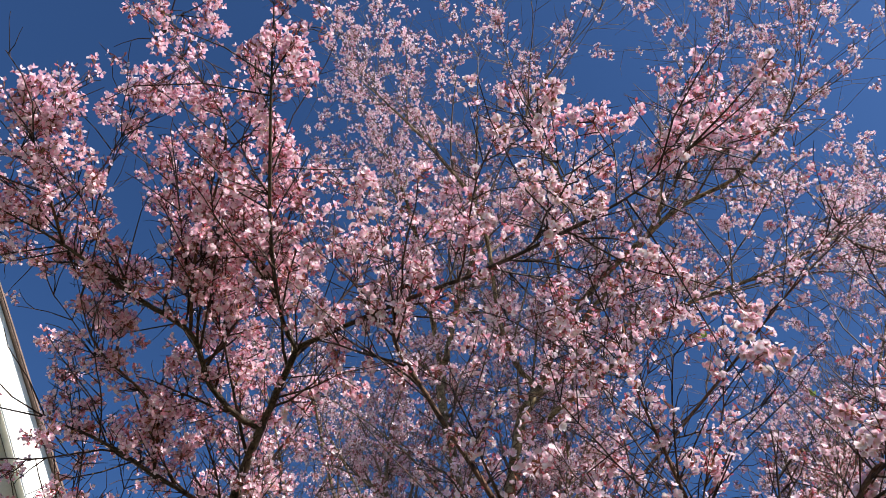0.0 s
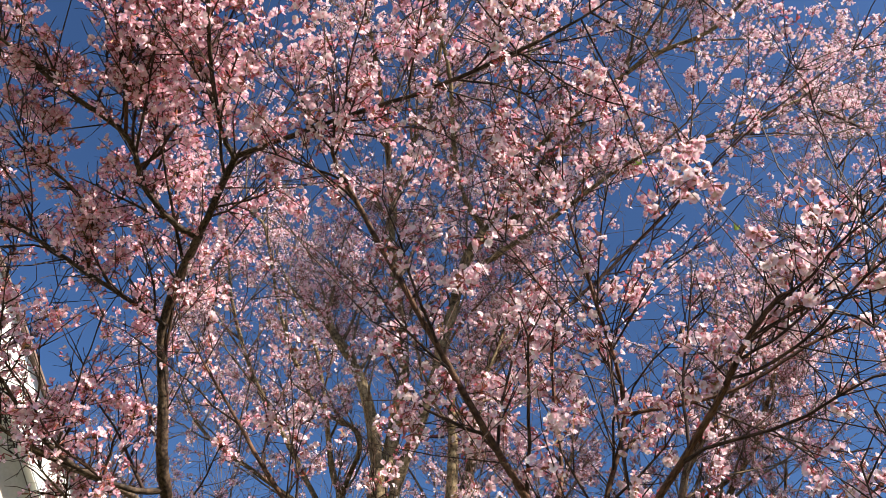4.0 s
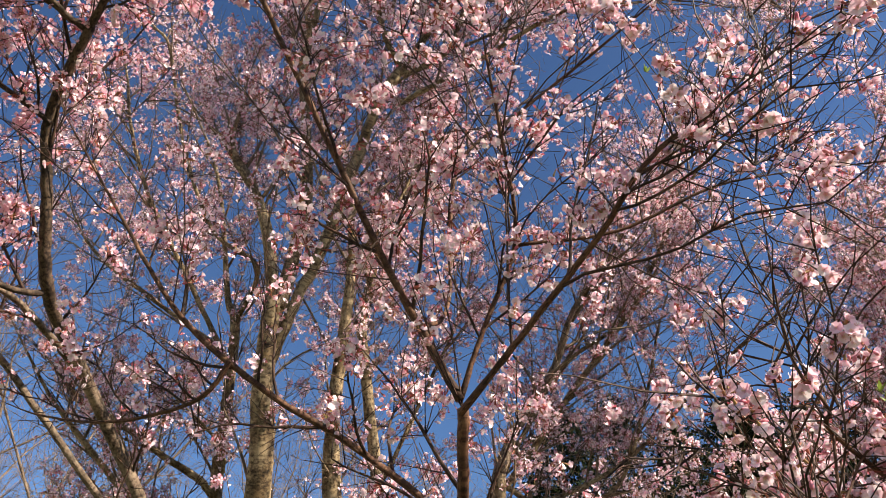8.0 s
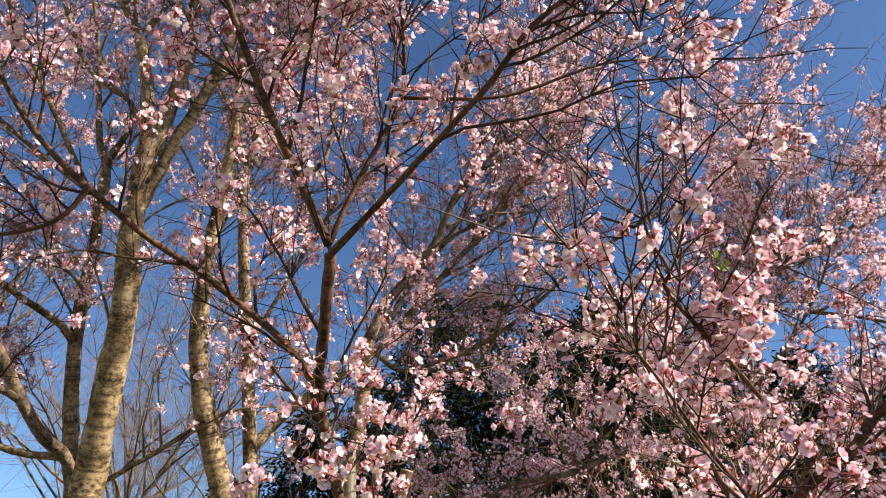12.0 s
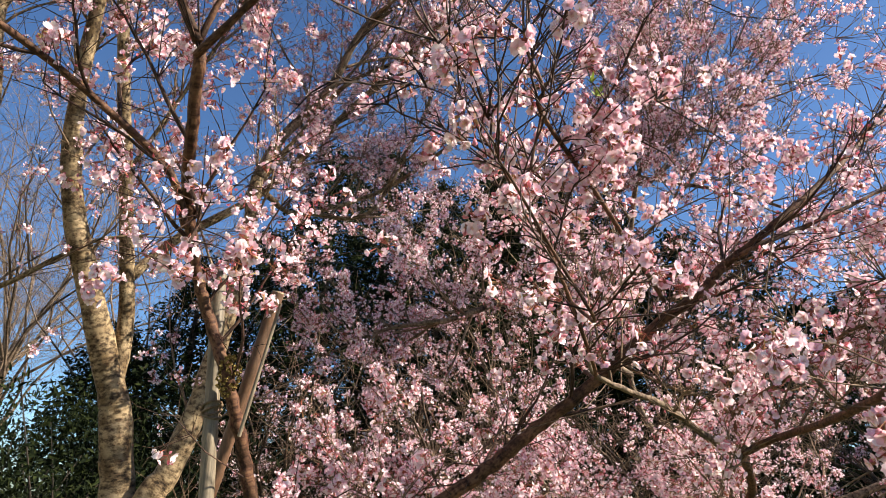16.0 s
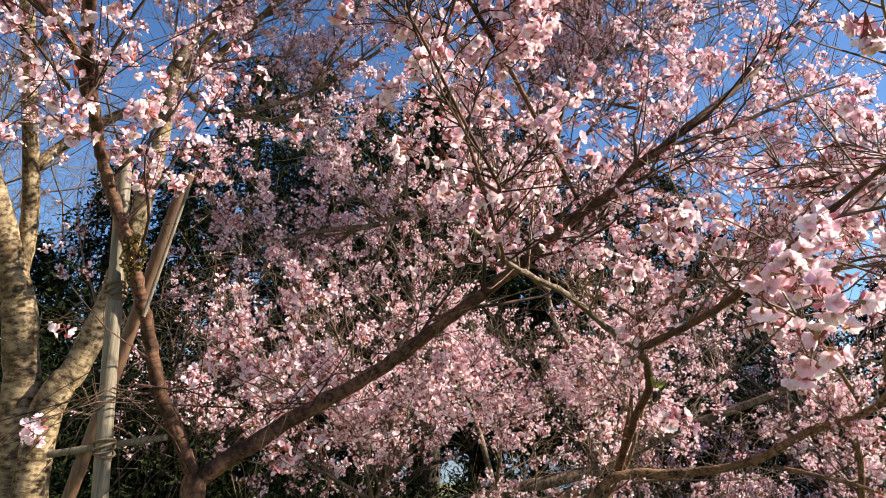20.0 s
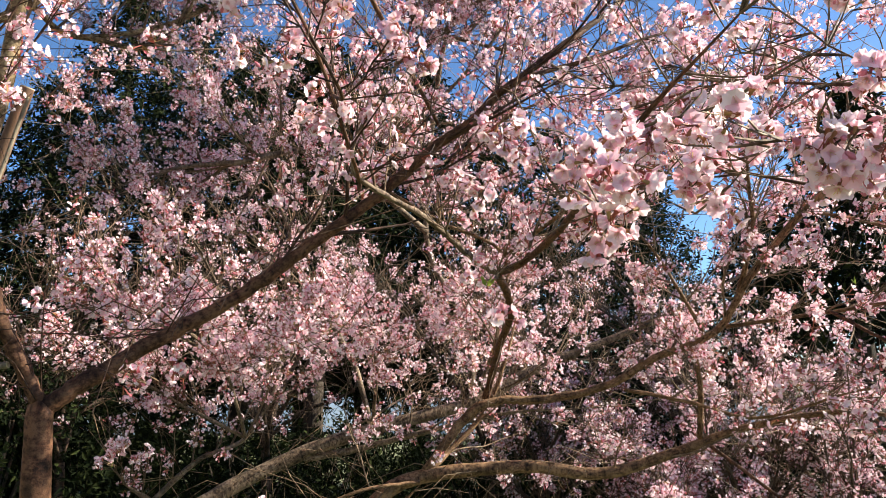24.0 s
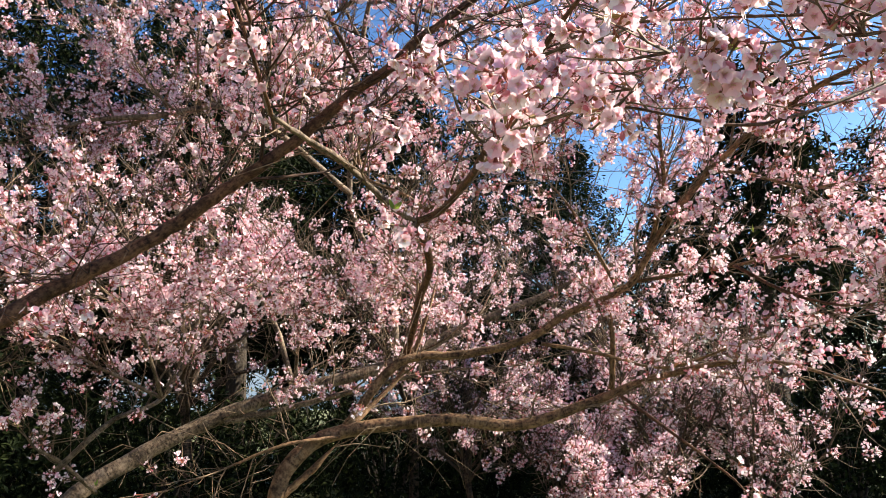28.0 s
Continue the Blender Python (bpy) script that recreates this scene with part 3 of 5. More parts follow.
limb(tree_a, "limb", [(0.72, 2.32, 2.52), (0.63, 2.26, 2.66), (0.34, 2.23, 2.84), (0.11, 2.19, 2.94), (-0.17, 2.15, 3.13), (-0.41, 2.08, 3.42), (-0.65, 2.01, 3.73)], 0.0123, 0.0073, 12, 0.5, 0.5)
limb(tree_a, "limb", [(1.19, 2.48, 1.53), (1.30, 2.43, 1.62), (1.46, 2.35, 1.74), (1.65, 2.22, 1.89), (1.80, 2.08, 2.05), (1.91, 1.95, 2.18), (2.01, 1.78, 2.34), (2.06, 1.67, 2.41), (2.10, 1.60, 2.49)], 0.0275, 0.0145, 10, 0.5, 0.5)
limb(tree_a, "limb", [(2.10, 1.60, 2.49), (2.20, 1.46, 2.62), (2.40, 1.38, 2.81), (2.62, 1.34, 3.03), (2.81, 1.31, 3.26)], 0.0135, 0.006, 5, 0.4, 0.3)
limb(tree_a, "limb", [(2.10, 1.60, 2.49), (2.13, 1.50, 2.53), (2.33, 1.43, 2.63), (2.58, 1.32, 2.77), (2.96, 1.17, 2.95)], 0.009, 0.0045, 4, 0.4, 0.3)
limb(tree_a, "limb", [(1.83, 1.92, 2.19), (1.51, 1.54, 2.10), (1.27, 1.40, 2.29), (1.04, 1.26, 2.37), (0.97, 1.21, 2.43)], 0.0064, 0.002, 7, 0.22, 0.2)
limb(tree_a, "limb", [(1.98, 1.73, 2.39), (1.42, 1.40, 2.45), (1.15, 1.28, 2.53), (1.12, 1.24, 2.56), (1.05, 1.21, 2.67), (0.97, 1.05, 2.96)], 0.0063, 0.0029, 10, 0.3, 0.3)
limb(tree_a, "limb", [(1.36, 1.45, 2.22), (1.21, 1.22, 2.11), (1.12, 1.21, 2.20), (1.00, 1.19, 2.32), (0.93, 1.20, 2.41), (0.84, 1.17, 2.51)], 0.0043, 0.0016, 7, 0.2, 0.1)
limb(tree_a, "limb", [(0.48, 1.83, 2.99), (0.59, 1.97, 3.19), (0.61, 1.92, 3.70), (0.81, 1.87, 3.96), (1.04, 1.71, 4.15), (1.31, 1.44, 4.33), (1.65, 1.20, 4.52)], 0.0072, 0.0049, 8, 0.6, 0.3)
limb(tree_a, "limb", [(1.15, 1.28, 2.53), (1.14, 1.30, 2.41), (1.23, 1.30, 2.51), (1.32, 1.28, 2.54), (1.44, 1.24, 2.64)], 0.0031, 0.0016, 5, 0.2, 0.3)
limb(tree_b, "trunk", [(0.13, 4.17, -0.05), (0.14, 4.14, 1.22), (0.12, 4.11, 2.44), (0.11, 3.92, 2.86), (0.10, 3.70, 3.33), (0.05, 3.53, 3.68), (0.04, 3.36, 4.05)], 0.0962, 0.047, 4, 0.8, 1)
limb(tree_b, "limb", [(0.04, 3.37, 4.04), (-0.05, 3.25, 4.37), (-0.16, 3.18, 4.60), (-0.31, 3.18, 4.86), (-0.31, 3.17, 5.22)], 0.036, 0.0166, 17, 0.9, 1.7)
limb(tree_b, "limb", [(0.07, 3.39, 4.00), (0.11, 3.26, 4.35), (0.12, 3.17, 4.63), (-0.01, 2.88, 5.32), (-0.01, 2.84, 5.54), (-0.20, 2.23, 6.29), (-0.36, 1.96, 6.63)], 0.04, 0.0153, 23, 0.9, 1.7)
limb(tree_b, "limb", [(0.01, 2.73, 5.44), (0.08, 2.59, 5.78), (0.20, 2.36, 6.22), (0.24, 1.38, 7.06)], 0.0211, 0.0096, 17, 0.9, 1.7)
limb(tree_b, "limb", [(0.05, 3.52, 3.70), (0.15, 3.36, 4.06), (0.25, 3.21, 4.33), (0.43, 2.85, 5.07), (0.57, 2.76, 5.30)], 0.0299, 0.029, 12, 0.8, 1.5)
limb(tree_b, "limb", [(0.55, 2.79, 5.28), (0.71, 2.56, 5.56), (0.96, 2.34, 5.77), (1.40, 1.98, 5.96), (1.75, 1.79, 6.03), (2.04, 1.49, 6.25), (2.20, 1.16, 6.50)], 0.0224, 0.0078, 20, 0.9, 1.7)
limb(tree_b, "limb", [(0.55, 2.81, 5.26), (0.78, 2.71, 5.43), (0.85, 2.55, 5.66), (1.12, 2.32, 5.86), (1.60, 1.65, 6.38), (1.81, 1.16, 6.78)], 0.0171, 0.008, 20, 0.9, 1.7)
limb(tree_b, "limb", [(0.53, 2.79, 5.28), (0.41, 2.67, 5.39), (0.34, 2.56, 5.62), (0.23, 2.11, 6.13), (-0.05, 1.80, 6.39), (-0.34, 1.60, 6.67), (-0.70, 1.40, 7.01)], 0.0185, 0.008, 20, 0.9, 1.7)
limb(tree_b, "limb", [(0.55, 2.89, 5.12), (0.89, 2.61, 5.22), (1.27, 2.28, 5.34), (1.66, 2.12, 5.40), (2.07, 1.89, 5.44)], 0.0169, 0.0067, 17, 0.9, 1.7)
limb(tree_b, "limb", [(0.71, 2.56, 5.56), (0.66, 2.09, 5.75), (0.73, 1.89, 6.07), (0.52, 1.59, 6.44), (0.71, 1.35, 6.71), (1.03, 1.07, 7.03)], 0.0105, 0.0064, 14, 0.8, 1)
limb(tree_b, "trunk", [(1.04, 4.43, -0.05), (1.05, 4.43, 0.84), (1.02, 4.43, 1.68), (0.94, 4.42, 2.17), (0.85, 4.40, 2.44), (0.67, 4.32, 2.87), (0.51, 4.20, 3.29), (0.44, 3.99, 3.74), (0.43, 3.65, 4.52), (0.31, 3.40, 5.12), (0.09, 3.59, 5.35)], 0.1148, 0.0221, 14, 0.8, 1.5)
limb(tree_b, "limb", [(0.90, 4.41, 2.34), (0.90, 4.39, 2.69), (0.78, 4.27, 3.32), (0.60, 4.02, 4.08), (0.56, 3.95, 4.43), (0.64, 3.65, 4.96), (0.80, 3.68, 5.19), (1.03, 3.37, 5.71)], 0.0489, 0.0153, 20, 0.8, 1.5)
limb(tree_b, "limb", [(0.88, 4.39, 2.93), (1.10, 4.37, 3.20), (1.50, 4.25, 3.54), (1.86, 4.10, 4.04), (2.32, 3.80, 4.70), (2.59, 3.52, 5.31)], 0.0316, 0.013, 20, 0.9, 1.7)
limb(tree_b, "trunk", [(1.06, 4.32, -0.05), (1.10, 4.32, 0.84), (1.10, 4.31, 1.68), (1.21, 4.29, 1.96), (1.30, 4.23, 2.33), (1.40, 4.15, 3.01), (1.40, 4.04, 3.53)], 0.1048, 0.034, 4, 0.9, 1)
limb(tree_b, "limb", [(1.40, 4.04, 3.53), (1.49, 3.97, 3.77), (1.70, 3.87, 4.10), (1.82, 3.71, 4.47), (2.02, 3.56, 4.78), (2.23, 3.45, 5.21)], 0.034, 0.0125, 18, 0.9, 1.3, BARK_GREY)
limb(tree_b, "trunk", [(0.07, 4.92, -0.05), (0.08, 4.91, 1.28), (0.05, 4.90, 2.56), (-0.03, 4.83, 2.90), (-0.14, 4.65, 3.48), (-0.17, 4.54, 4.00), (-0.20, 4.29, 4.43), (-0.28, 4.29, 4.63), (-0.48, 3.96, 5.35), (-0.83, 3.72, 5.94)], 0.0621, 0.0186, 12, 0.8, 0.5)
limb(tree_b, "limb", [(-0.04, 4.84, 2.88), (-0.21, 4.79, 3.02), (-0.51, 4.66, 3.33), (-0.82, 4.50, 3.60), (-1.13, 4.41, 3.89), (-1.47, 4.18, 4.31)], 0.0288, 0.012, 14, 0.8, 0.4)
limb(tree_b, "limb", [(0.09, 4.78, 2.69), (0.38, 4.44, 2.85), (0.69, 4.25, 3.06), (1.04, 4.08, 3.10)], 0.0169, 0.0075, 9, 0.6, 0.5)
limb(tree_b, "limb", [(-0.19, 4.53, 4.24), (-0.59, 4.45, 4.86), (-0.94, 4.25, 5.35), (-1.15, 4.06, 5.80), (-1.25, 3.96, 6.15), (-1.46, 3.59, 6.65)], 0.0195, 0.0092, 20, 0.9, 1.7)
limb(tree_b, "limb", [(-0.28, 4.46, 4.35), (-0.73, 4.55, 4.67), (-1.24, 4.54, 5.03), (-1.57, 4.44, 5.51)], 0.0165, 0.0089, 16, 0.9, 1.6)
limb(tree_b, "limb", [(-0.20, 4.29, 4.43), (-0.11, 3.94, 4.63), (-0.44, 4.12, 5.00), (-0.73, 3.99, 5.55), (-0.96, 3.69, 6.20), (-1.15, 3.61, 6.48), (-1.18, 2.92, 7.18)], 0.0169, 0.0092, 20, 0.9, 1.7)
limb(tree_b, "limb", [(1.42, 4.27, 3.47), (1.52, 4.29, 3.66), (1.87, 4.07, 4.28), (2.28, 3.90, 4.61), (2.52, 3.66, 5.05), (2.58, 3.40, 5.57)], 0.0197, 0.0083, 20, 0.9, 1.5)
limb(tree_b, "limb", [(1.50, 4.25, 3.54), (1.82, 4.46, 3.55), (2.37, 4.32, 3.83), (2.87, 4.00, 4.32), (3.35, 3.60, 4.74), (3.60, 3.22, 5.20)], 0.0191, 0.0086, 22, 0.9, 1.4)
limb(tree_b, "limb", [(1.82, 4.46, 3.55), (2.22, 4.30, 3.60), (2.40, 4.07, 4.09), (2.48, 3.82, 4.58), (2.59, 3.48, 5.03)], 0.0162, 0.0063, 20, 0.8, 1.5)
limb(tree_b, "limb", [(0.40, 3.65, 4.52), (0.62, 3.50, 4.83), (0.76, 3.31, 5.30), (0.66, 3.09, 5.75)], 0.0132, 0.0059, 18, 0.7, 1.6)
limb(tree_b, "limb", [(0.78, 4.29, 3.52), (1.00, 4.10, 4.07), (1.19, 3.94, 4.61), (1.22, 3.72, 5.18)], 0.0135, 0.006, 20, 0.7, 1.6)
limb(tree_b, "limb", [(0.42, 4.16, 3.88), (0.59, 4.03, 4.48), (0.55, 3.85, 5.03)], 0.0121, 0.0059, 16, 0.7, 1.6)
limb(tree_b, "limb", [(2.07, 1.89, 5.44), (2.55, 2.1, 5.6), (3.0, 2.4, 6.1), (3.3, 2.3, 6.9)], 0.009, 0.0045, 14, 0.7, 0.9)
limb(tree_b, "limb", [(2.59, 3.52, 5.31), (2.8, 3.1, 5.75), (3.1, 2.9, 6.3), (3.3, 2.5, 6.9)], 0.011, 0.005, 14, 0.7, 0.9)
# light on the lower stem and limbs is put into a paler bark
limb(tree_e, "trunk", [(0.10, 4.45, -0.05), (0.11, 4.43, 1.25), (0.07, 4.41, 2.50), (-0.01, 4.25, 2.74), (-0.18, 4.01, 2.85), (-0.59, 3.44, 3.36), (-0.70, 3.12, 3.48)], 0.0333, 0.0255, 3, 0.6, 0.6, BARK_GREY)
limb(tree_e, "limb", [(-0.70, 3.12, 3.48), (-0.75, 2.73, 3.51), (-0.77, 2.46, 3.70), (-0.80, 2.25, 3.94), (-0.69, 1.99, 4.15)], 0.0255, 0.017, 5, 0.6, 0.86)
limb(tree_e, "limb", [(-0.70, 2.00, 4.15), (-0.78, 1.94, 4.15), (-0.88, 1.82, 4.20), (-0.95, 1.66, 4.29), (-1.15, 1.50, 4.32), (-1.35, 1.30, 4.33), (-1.54, 1.16, 4.34)], 0.0136, 0.0074, 16, 0.5, 1.13)
limb(tree_e, "limb", [(-0.69, 1.99, 4.15), (-0.52, 1.62, 4.15)], 0.0145, 0.0116, 4, 0.5, 1.13)
limb(tree_e, "limb", [(-0.52, 1.62, 4.14), (-0.57, 1.51, 4.19), (-0.59, 1.23, 4.26), (-0.57, 0.83, 4.39), (-0.54, 0.40, 4.56)], 0.0099, 0.0048, 18, 0.4, 1.16)
limb(tree_e, "limb", [(-0.52, 1.62, 4.15), (-0.19, 1.47, 4.19), (0.12, 1.29, 4.13), (0.33, 1.14, 4.08), (0.53, 0.94, 3.97), (0.67, 0.78, 3.94)], 0.0099, 0.004, 16, 0.5, 1.13)
limb(tree_e, "limb", [(-0.71, 3.32, 3.49), (-0.81, 2.94, 3.50), (-0.91, 2.77, 3.52), (-1.05, 2.60, 3.50), (-1.22, 2.37, 3.49), (-1.31, 2.27, 3.55)], 0.0166, 0.0074, 8, 0.5, 0.7, BARK_GREY)
limb(tree_e, "limb", [(-0.25, 3.92, 2.91), (-0.42, 3.62, 2.95), (-0.92, 3.08, 3.38), (-1.01, 2.91, 3.42), (-1.07, 2.75, 3.44), (-1.15, 2.56, 3.47)], 0.0177, 0.0086, 8, 0.5, 0.6, BARK_GREY)
limb(tree_e, "limb", [(-0.75, 2.73, 3.51), (-0.84, 2.61, 3.44), (-1.06, 2.49, 3.48), (-1.24, 2.28, 3.60), (-1.33, 2.13, 3.72)], 0.0133, 0.0055, 10, 0.5, 1.03)
limb(tree_e, "limb", [(-0.79, 2.26, 3.92), (-0.86, 2.21, 3.94), (-1.06, 2.07, 3.98), (-1.24, 1.93, 4.01), (-1.42, 1.84, 4.03)], 0.0101, 0.0065, 12, 0.5, 1.13)
limb(tree_e, "limb", [(-0.95, 1.66, 4.29), (-0.92, 1.39, 4.42), (-0.81, 0.99, 4.65), (-1.02, 0.67, 4.79)], 0.0072, 0.0037, 12, 0.4, 1.16)
limb(tree_e, "limb", [(-1.35, 1.30, 4.33), (-1.42, 0.96, 4.45)], 0.0063, 0.0027, 9, 0.4, 1.16)
limb(tree_e, "limb", [(-0.90, 1.76, 4.23), (-0.85, 1.73, 4.37), (-0.98, 1.50, 4.46), (-1.01, 1.21, 4.60)], 0.0074, 0.0028, 10, 0.35, 1.03)
limb(tree_e, "limb", [(-1.06, 2.07, 3.98), (-1.08, 1.89, 4.14), (-1.27, 1.65, 4.21), (-1.36, 1.43, 4.37)], 0.0064, 0.0028, 10, 0.4, 1.03)
limb(tree_c, "trunk", [(2.70, 2.96, -0.05), (2.74, 2.95, 0.45), (2.73, 2.95, 0.90), (2.82, 2.90, 1.10), (2.98, 2.77, 1.20), (3.30, 2.42, 1.25), (3.50, 2.13, 1.23), (3.68, 1.84, 1.34), (3.77, 1.54, 1.46), (3.85, 1.11, 1.53), (3.94, 0.69, 1.41)], 0.0476, 0.0174, 9, 0.45, 0.12)
limb(tree_c, "limb", [(2.99, 2.77, 1.22), (3.17, 2.60, 1.52), (3.38, 2.34, 1.56), (3.49, 2.08, 1.63), (3.54, 1.87, 1.75), (3.56, 1.59, 1.86), (3.54, 1.42, 2.08), (3.52, 1.18, 2.32), (3.44, 0.95, 2.45), (3.36, 0.72, 2.53), (3.27, 0.54, 2.54)], 0.0243, 0.0092, 18, 0.5, 0.4)
limb(tree_c, "limb", [(3.26, 2.64, 1.54), (3.17, 2.52, 1.66), (2.89, 2.24, 1.79), (2.70, 2.03, 1.88), (2.52, 1.90, 1.94), (2.28, 1.75, 1.97)], 0.0185, 0.0135, 3, 0.4, 0.4, BARK_YOUNG)
limb(tree_c, "limb", [(2.28, 1.75, 1.97), (2.12, 1.72, 2.00), (1.98, 1.69, 2.04), (1.84, 1.65, 2.07), (1.69, 1.61, 2.08), (1.55, 1.58, 2.10), (1.52, 1.57, 2.14), (1.54, 1.58, 2.21)], 0.0115, 0.0055, 4, 0.35, 0.4, BARK_GREY)
limb(tree_c, "limb", [(2.28, 1.75, 1.97), (2.32, 1.67, 2.01), (2.00, 1.32, 2.00), (1.66, 1.00, 1.99), (1.46, 0.78, 2.02), (1.32, 0.56, 2.07)], 0.0135, 0.0055, 6, 0.3, 0.4, BARK_YOUNG)
limb(tree_c, "limb", [(3.26, 2.64, 1.54), (3.14, 2.45, 1.90), (3.00, 2.31, 2.20), (2.67, 2.39, 2.31), (2.37, 2.48, 2.45), (2.14, 2.38, 2.60), (2.00, 2.31, 2.81)], 0.0105, 0.004, 16, 0.5, 1.2)
limb(tree_c, "limb", [(3.00, 2.31, 2.20), (3.00, 1.99, 2.34), (2.90, 1.73, 2.42), (2.80, 1.45, 2.45)], 0.0123, 0.0043, 12, 0.5, 1)
limb(tree_c, "limb", [(3.70, 1.75, 1.40), (3.64, 1.71, 1.60), (3.58, 1.69, 1.78)], 0.0143, 0.0116, 4, 0.4, 1)
limb(tree_c, "limb", [(3.56, 1.48, 2.02), (3.47, 1.37, 2.27), (3.30, 1.31, 2.53), (3.25, 1.20, 2.75)], 0.0135, 0.0049, 16, 0.5, 1.1)
limb(tree_c, "limb", [(3.56, 1.65, 1.87), (3.33, 1.72, 2.16), (3.13, 1.79, 2.34)], 0.0094, 0.0039, 9, 0.45, 1)
limb(tree_c, "limb", [(3.58, 1.55, 1.88), (3.61, 1.14, 1.92), (3.59, 0.81, 1.95), (3.62, 0.60, 1.94)], 0.0094, 0.0049, 8, 0.45, 0.9)
limb(tree_c, "limb", [(3.73, 1.74, 1.38), (3.54, 1.39, 1.22), (3.40, 1.14, 1.10), (3.32, 1.04, 1.04)], 0.0088, 0.0037, 4, 0.3, 0.25)
limb(tree_c, "limb", [(3.53, 2.02, 1.61), (3.61, 1.76, 1.56), (3.64, 1.46, 1.50), (3.55, 1.07, 1.61), (3.43, 0.70, 1.68)], 0.0098, 0.0037, 8, 0.35, 0.8)
limb(tree_c, "limb", [(3.27, 0.54, 2.54), (2.55, 0.16, 2.25), (1.59, 0.28, 1.95), (1.34, 0.53, 1.90)], 0.0072, 0.0016, 10, 0.18, 0.3)
limb(tree_c, "limb", [(1.80, 0.24, 2.00), (1.49, 0.27, 1.93), (1.82, 0.74, 2.19), (1.85, 0.91, 2.22)], 0.003, 0.0021, 12, 0.25, 0.4)
limb(tree_c, "limb", [(3.05, 0.44, 2.45), (2.50, 0.36, 2.22), (2.05, 0.60, 2.01), (1.85, 0.83, 2.04), (1.66, 0.91, 1.97), (1.27, 0.73, 1.82)], 0.0058, 0.0014, 8, 0.15, 0.5)
limb(tree_c, "limb", [(3.02, 2.81, 1.19), (3.20, 2.78, 1.33), (3.34, 2.70, 1.50), (3.40, 2.62, 1.75), (3.50, 2.63, 1.97)], 0.0157, 0.0096, 4, 0.4, 0.3)
limb(tree_c, "limb", [(2.93, 2.75, 1.18), (2.70, 2.88, 1.15), (2.51, 3.02, 1.06), (2.31, 3.14, 0.98)], 0.0098, 0.0043, 7, 0.4, 0.1)
limb(tree_c, "limb", [(2.81, 3.01, 0.90), (2.91, 2.94, 1.00), (3.00, 2.86, 1.12)], 0.0193, 0.0147, 0, 0.4, 0)
limb(tree_c, "limb", [(3.52, 1.18, 2.32), (3.48, 1.01, 2.26), (3.45, 0.79, 2.17), (3.38, 0.55, 2.19)], 0.0091, 0.0037, 12, 0.45, 1.0)
limb(tree_c, "limb", [(3.61, 1.14, 1.92), (3.48, 0.90, 1.78), (3.42, 0.70, 1.72), (3.35, 0.55, 1.73)], 0.0081, 0.0036, 10, 0.4, 0.9)
limb(tree_c, "limb", [(2.67, 2.39, 2.31), (2.72, 2.43, 2.54), (2.76, 2.15, 2.71), (2.80, 1.88, 2.77), (2.83, 1.63, 2.73)], 0.0091, 0.0037, 14, 0.4, 1.1)
limb(tree_d, "trunk", [(2.46, 4.61, -0.05), (2.54, 4.59, 0.37), (2.58, 4.57, 0.73), (2.95, 4.41, 0.99), (3.33, 4.18, 1.20), (3.66, 3.93, 1.34), (4.20, 3.54, 1.52), (4.51, 3.31, 1.72), (4.92, 2.87, 1.97), (5.19, 2.53, 2.16), (5.55, 2.08, 2.49)], 0.0605, 0.0295, 18, 0.8, 0.9)
limb(tree_d, "limb", [(3.32, 4.18, 1.16), (3.55, 4.01, 1.21), (3.80, 3.66, 1.32), (4.11, 3.18, 1.46), (4.32, 2.73, 1.50)], 0.027, 0.0099, 8, 0.6, 0.6)
limb(tree_d, "limb", [(2.23, 3.99, 1.00), (2.40, 3.81, 1.23), (2.60, 3.71, 1.34), (2.72, 3.63, 1.64), (2.78, 3.68, 2.01)], 0.0155, 0.0077, 10, 0.45, 0.7)
limb(tree_d, "limb", [(3.66, 3.93, 1.34), (3.59, 4.10, 1.82), (3.43, 4.41, 2.32), (3.22, 4.61, 3.02), (2.76, 4.83, 3.69)], 0.021, 0.0103, 22, 0.8, 1.1)
limb(tree_d, "limb", [(4.20, 3.54, 1.52), (4.29, 3.69, 2.08), (4.09, 3.90, 2.68), (3.89, 3.55, 3.97), (3.90, 3.21, 4.17), (4.10, 2.83, 4.29), (4.13, 2.59, 4.47), (4.20, 2.26, 4.80)], 0.0245, 0.0097, 26, 0.7, 1)
limb(tree_d, "limb", [(3.90, 3.21, 4.17), (3.72, 3.09, 4.54), (3.60, 2.98, 5.08), (3.57, 2.64, 5.52)], 0.0143, 0.0067, 16, 0.7, 1)
limb(tree_d, "limb", [(3.82, 3.45, 3.96), (4.08, 2.94, 3.73), (4.25, 2.48, 3.46), (4.25, 2.01, 3.44)], 0.0143, 0.0056, 14, 0.7, 1)
limb(tree_d, "limb", [(3.89, 3.55, 3.97), (3.71, 3.24, 3.83), (3.75, 3.07, 4.02), (3.55, 2.72, 4.64)], 0.0138, 0.0061, 14, 0.7, 1)
limb(tree_d, "limb", [(4.05, 3.86, 2.69), (3.42, 3.85, 2.96), (2.88, 3.72, 2.97), (2.53, 3.75, 2.83), (2.25, 4.03, 2.78), (1.97, 4.19, 2.63)], 0.0225, 0.0135, 20, 0.7, 1.6)
limb(tree_d, "limb", [(3.42, 3.85, 2.96), (3.34, 3.52, 3.06), (3.58, 3.03, 3.52), (3.70, 2.75, 3.93), (3.67, 2.56, 4.36)], 0.0141, 0.0059, 20, 0.7, 1)
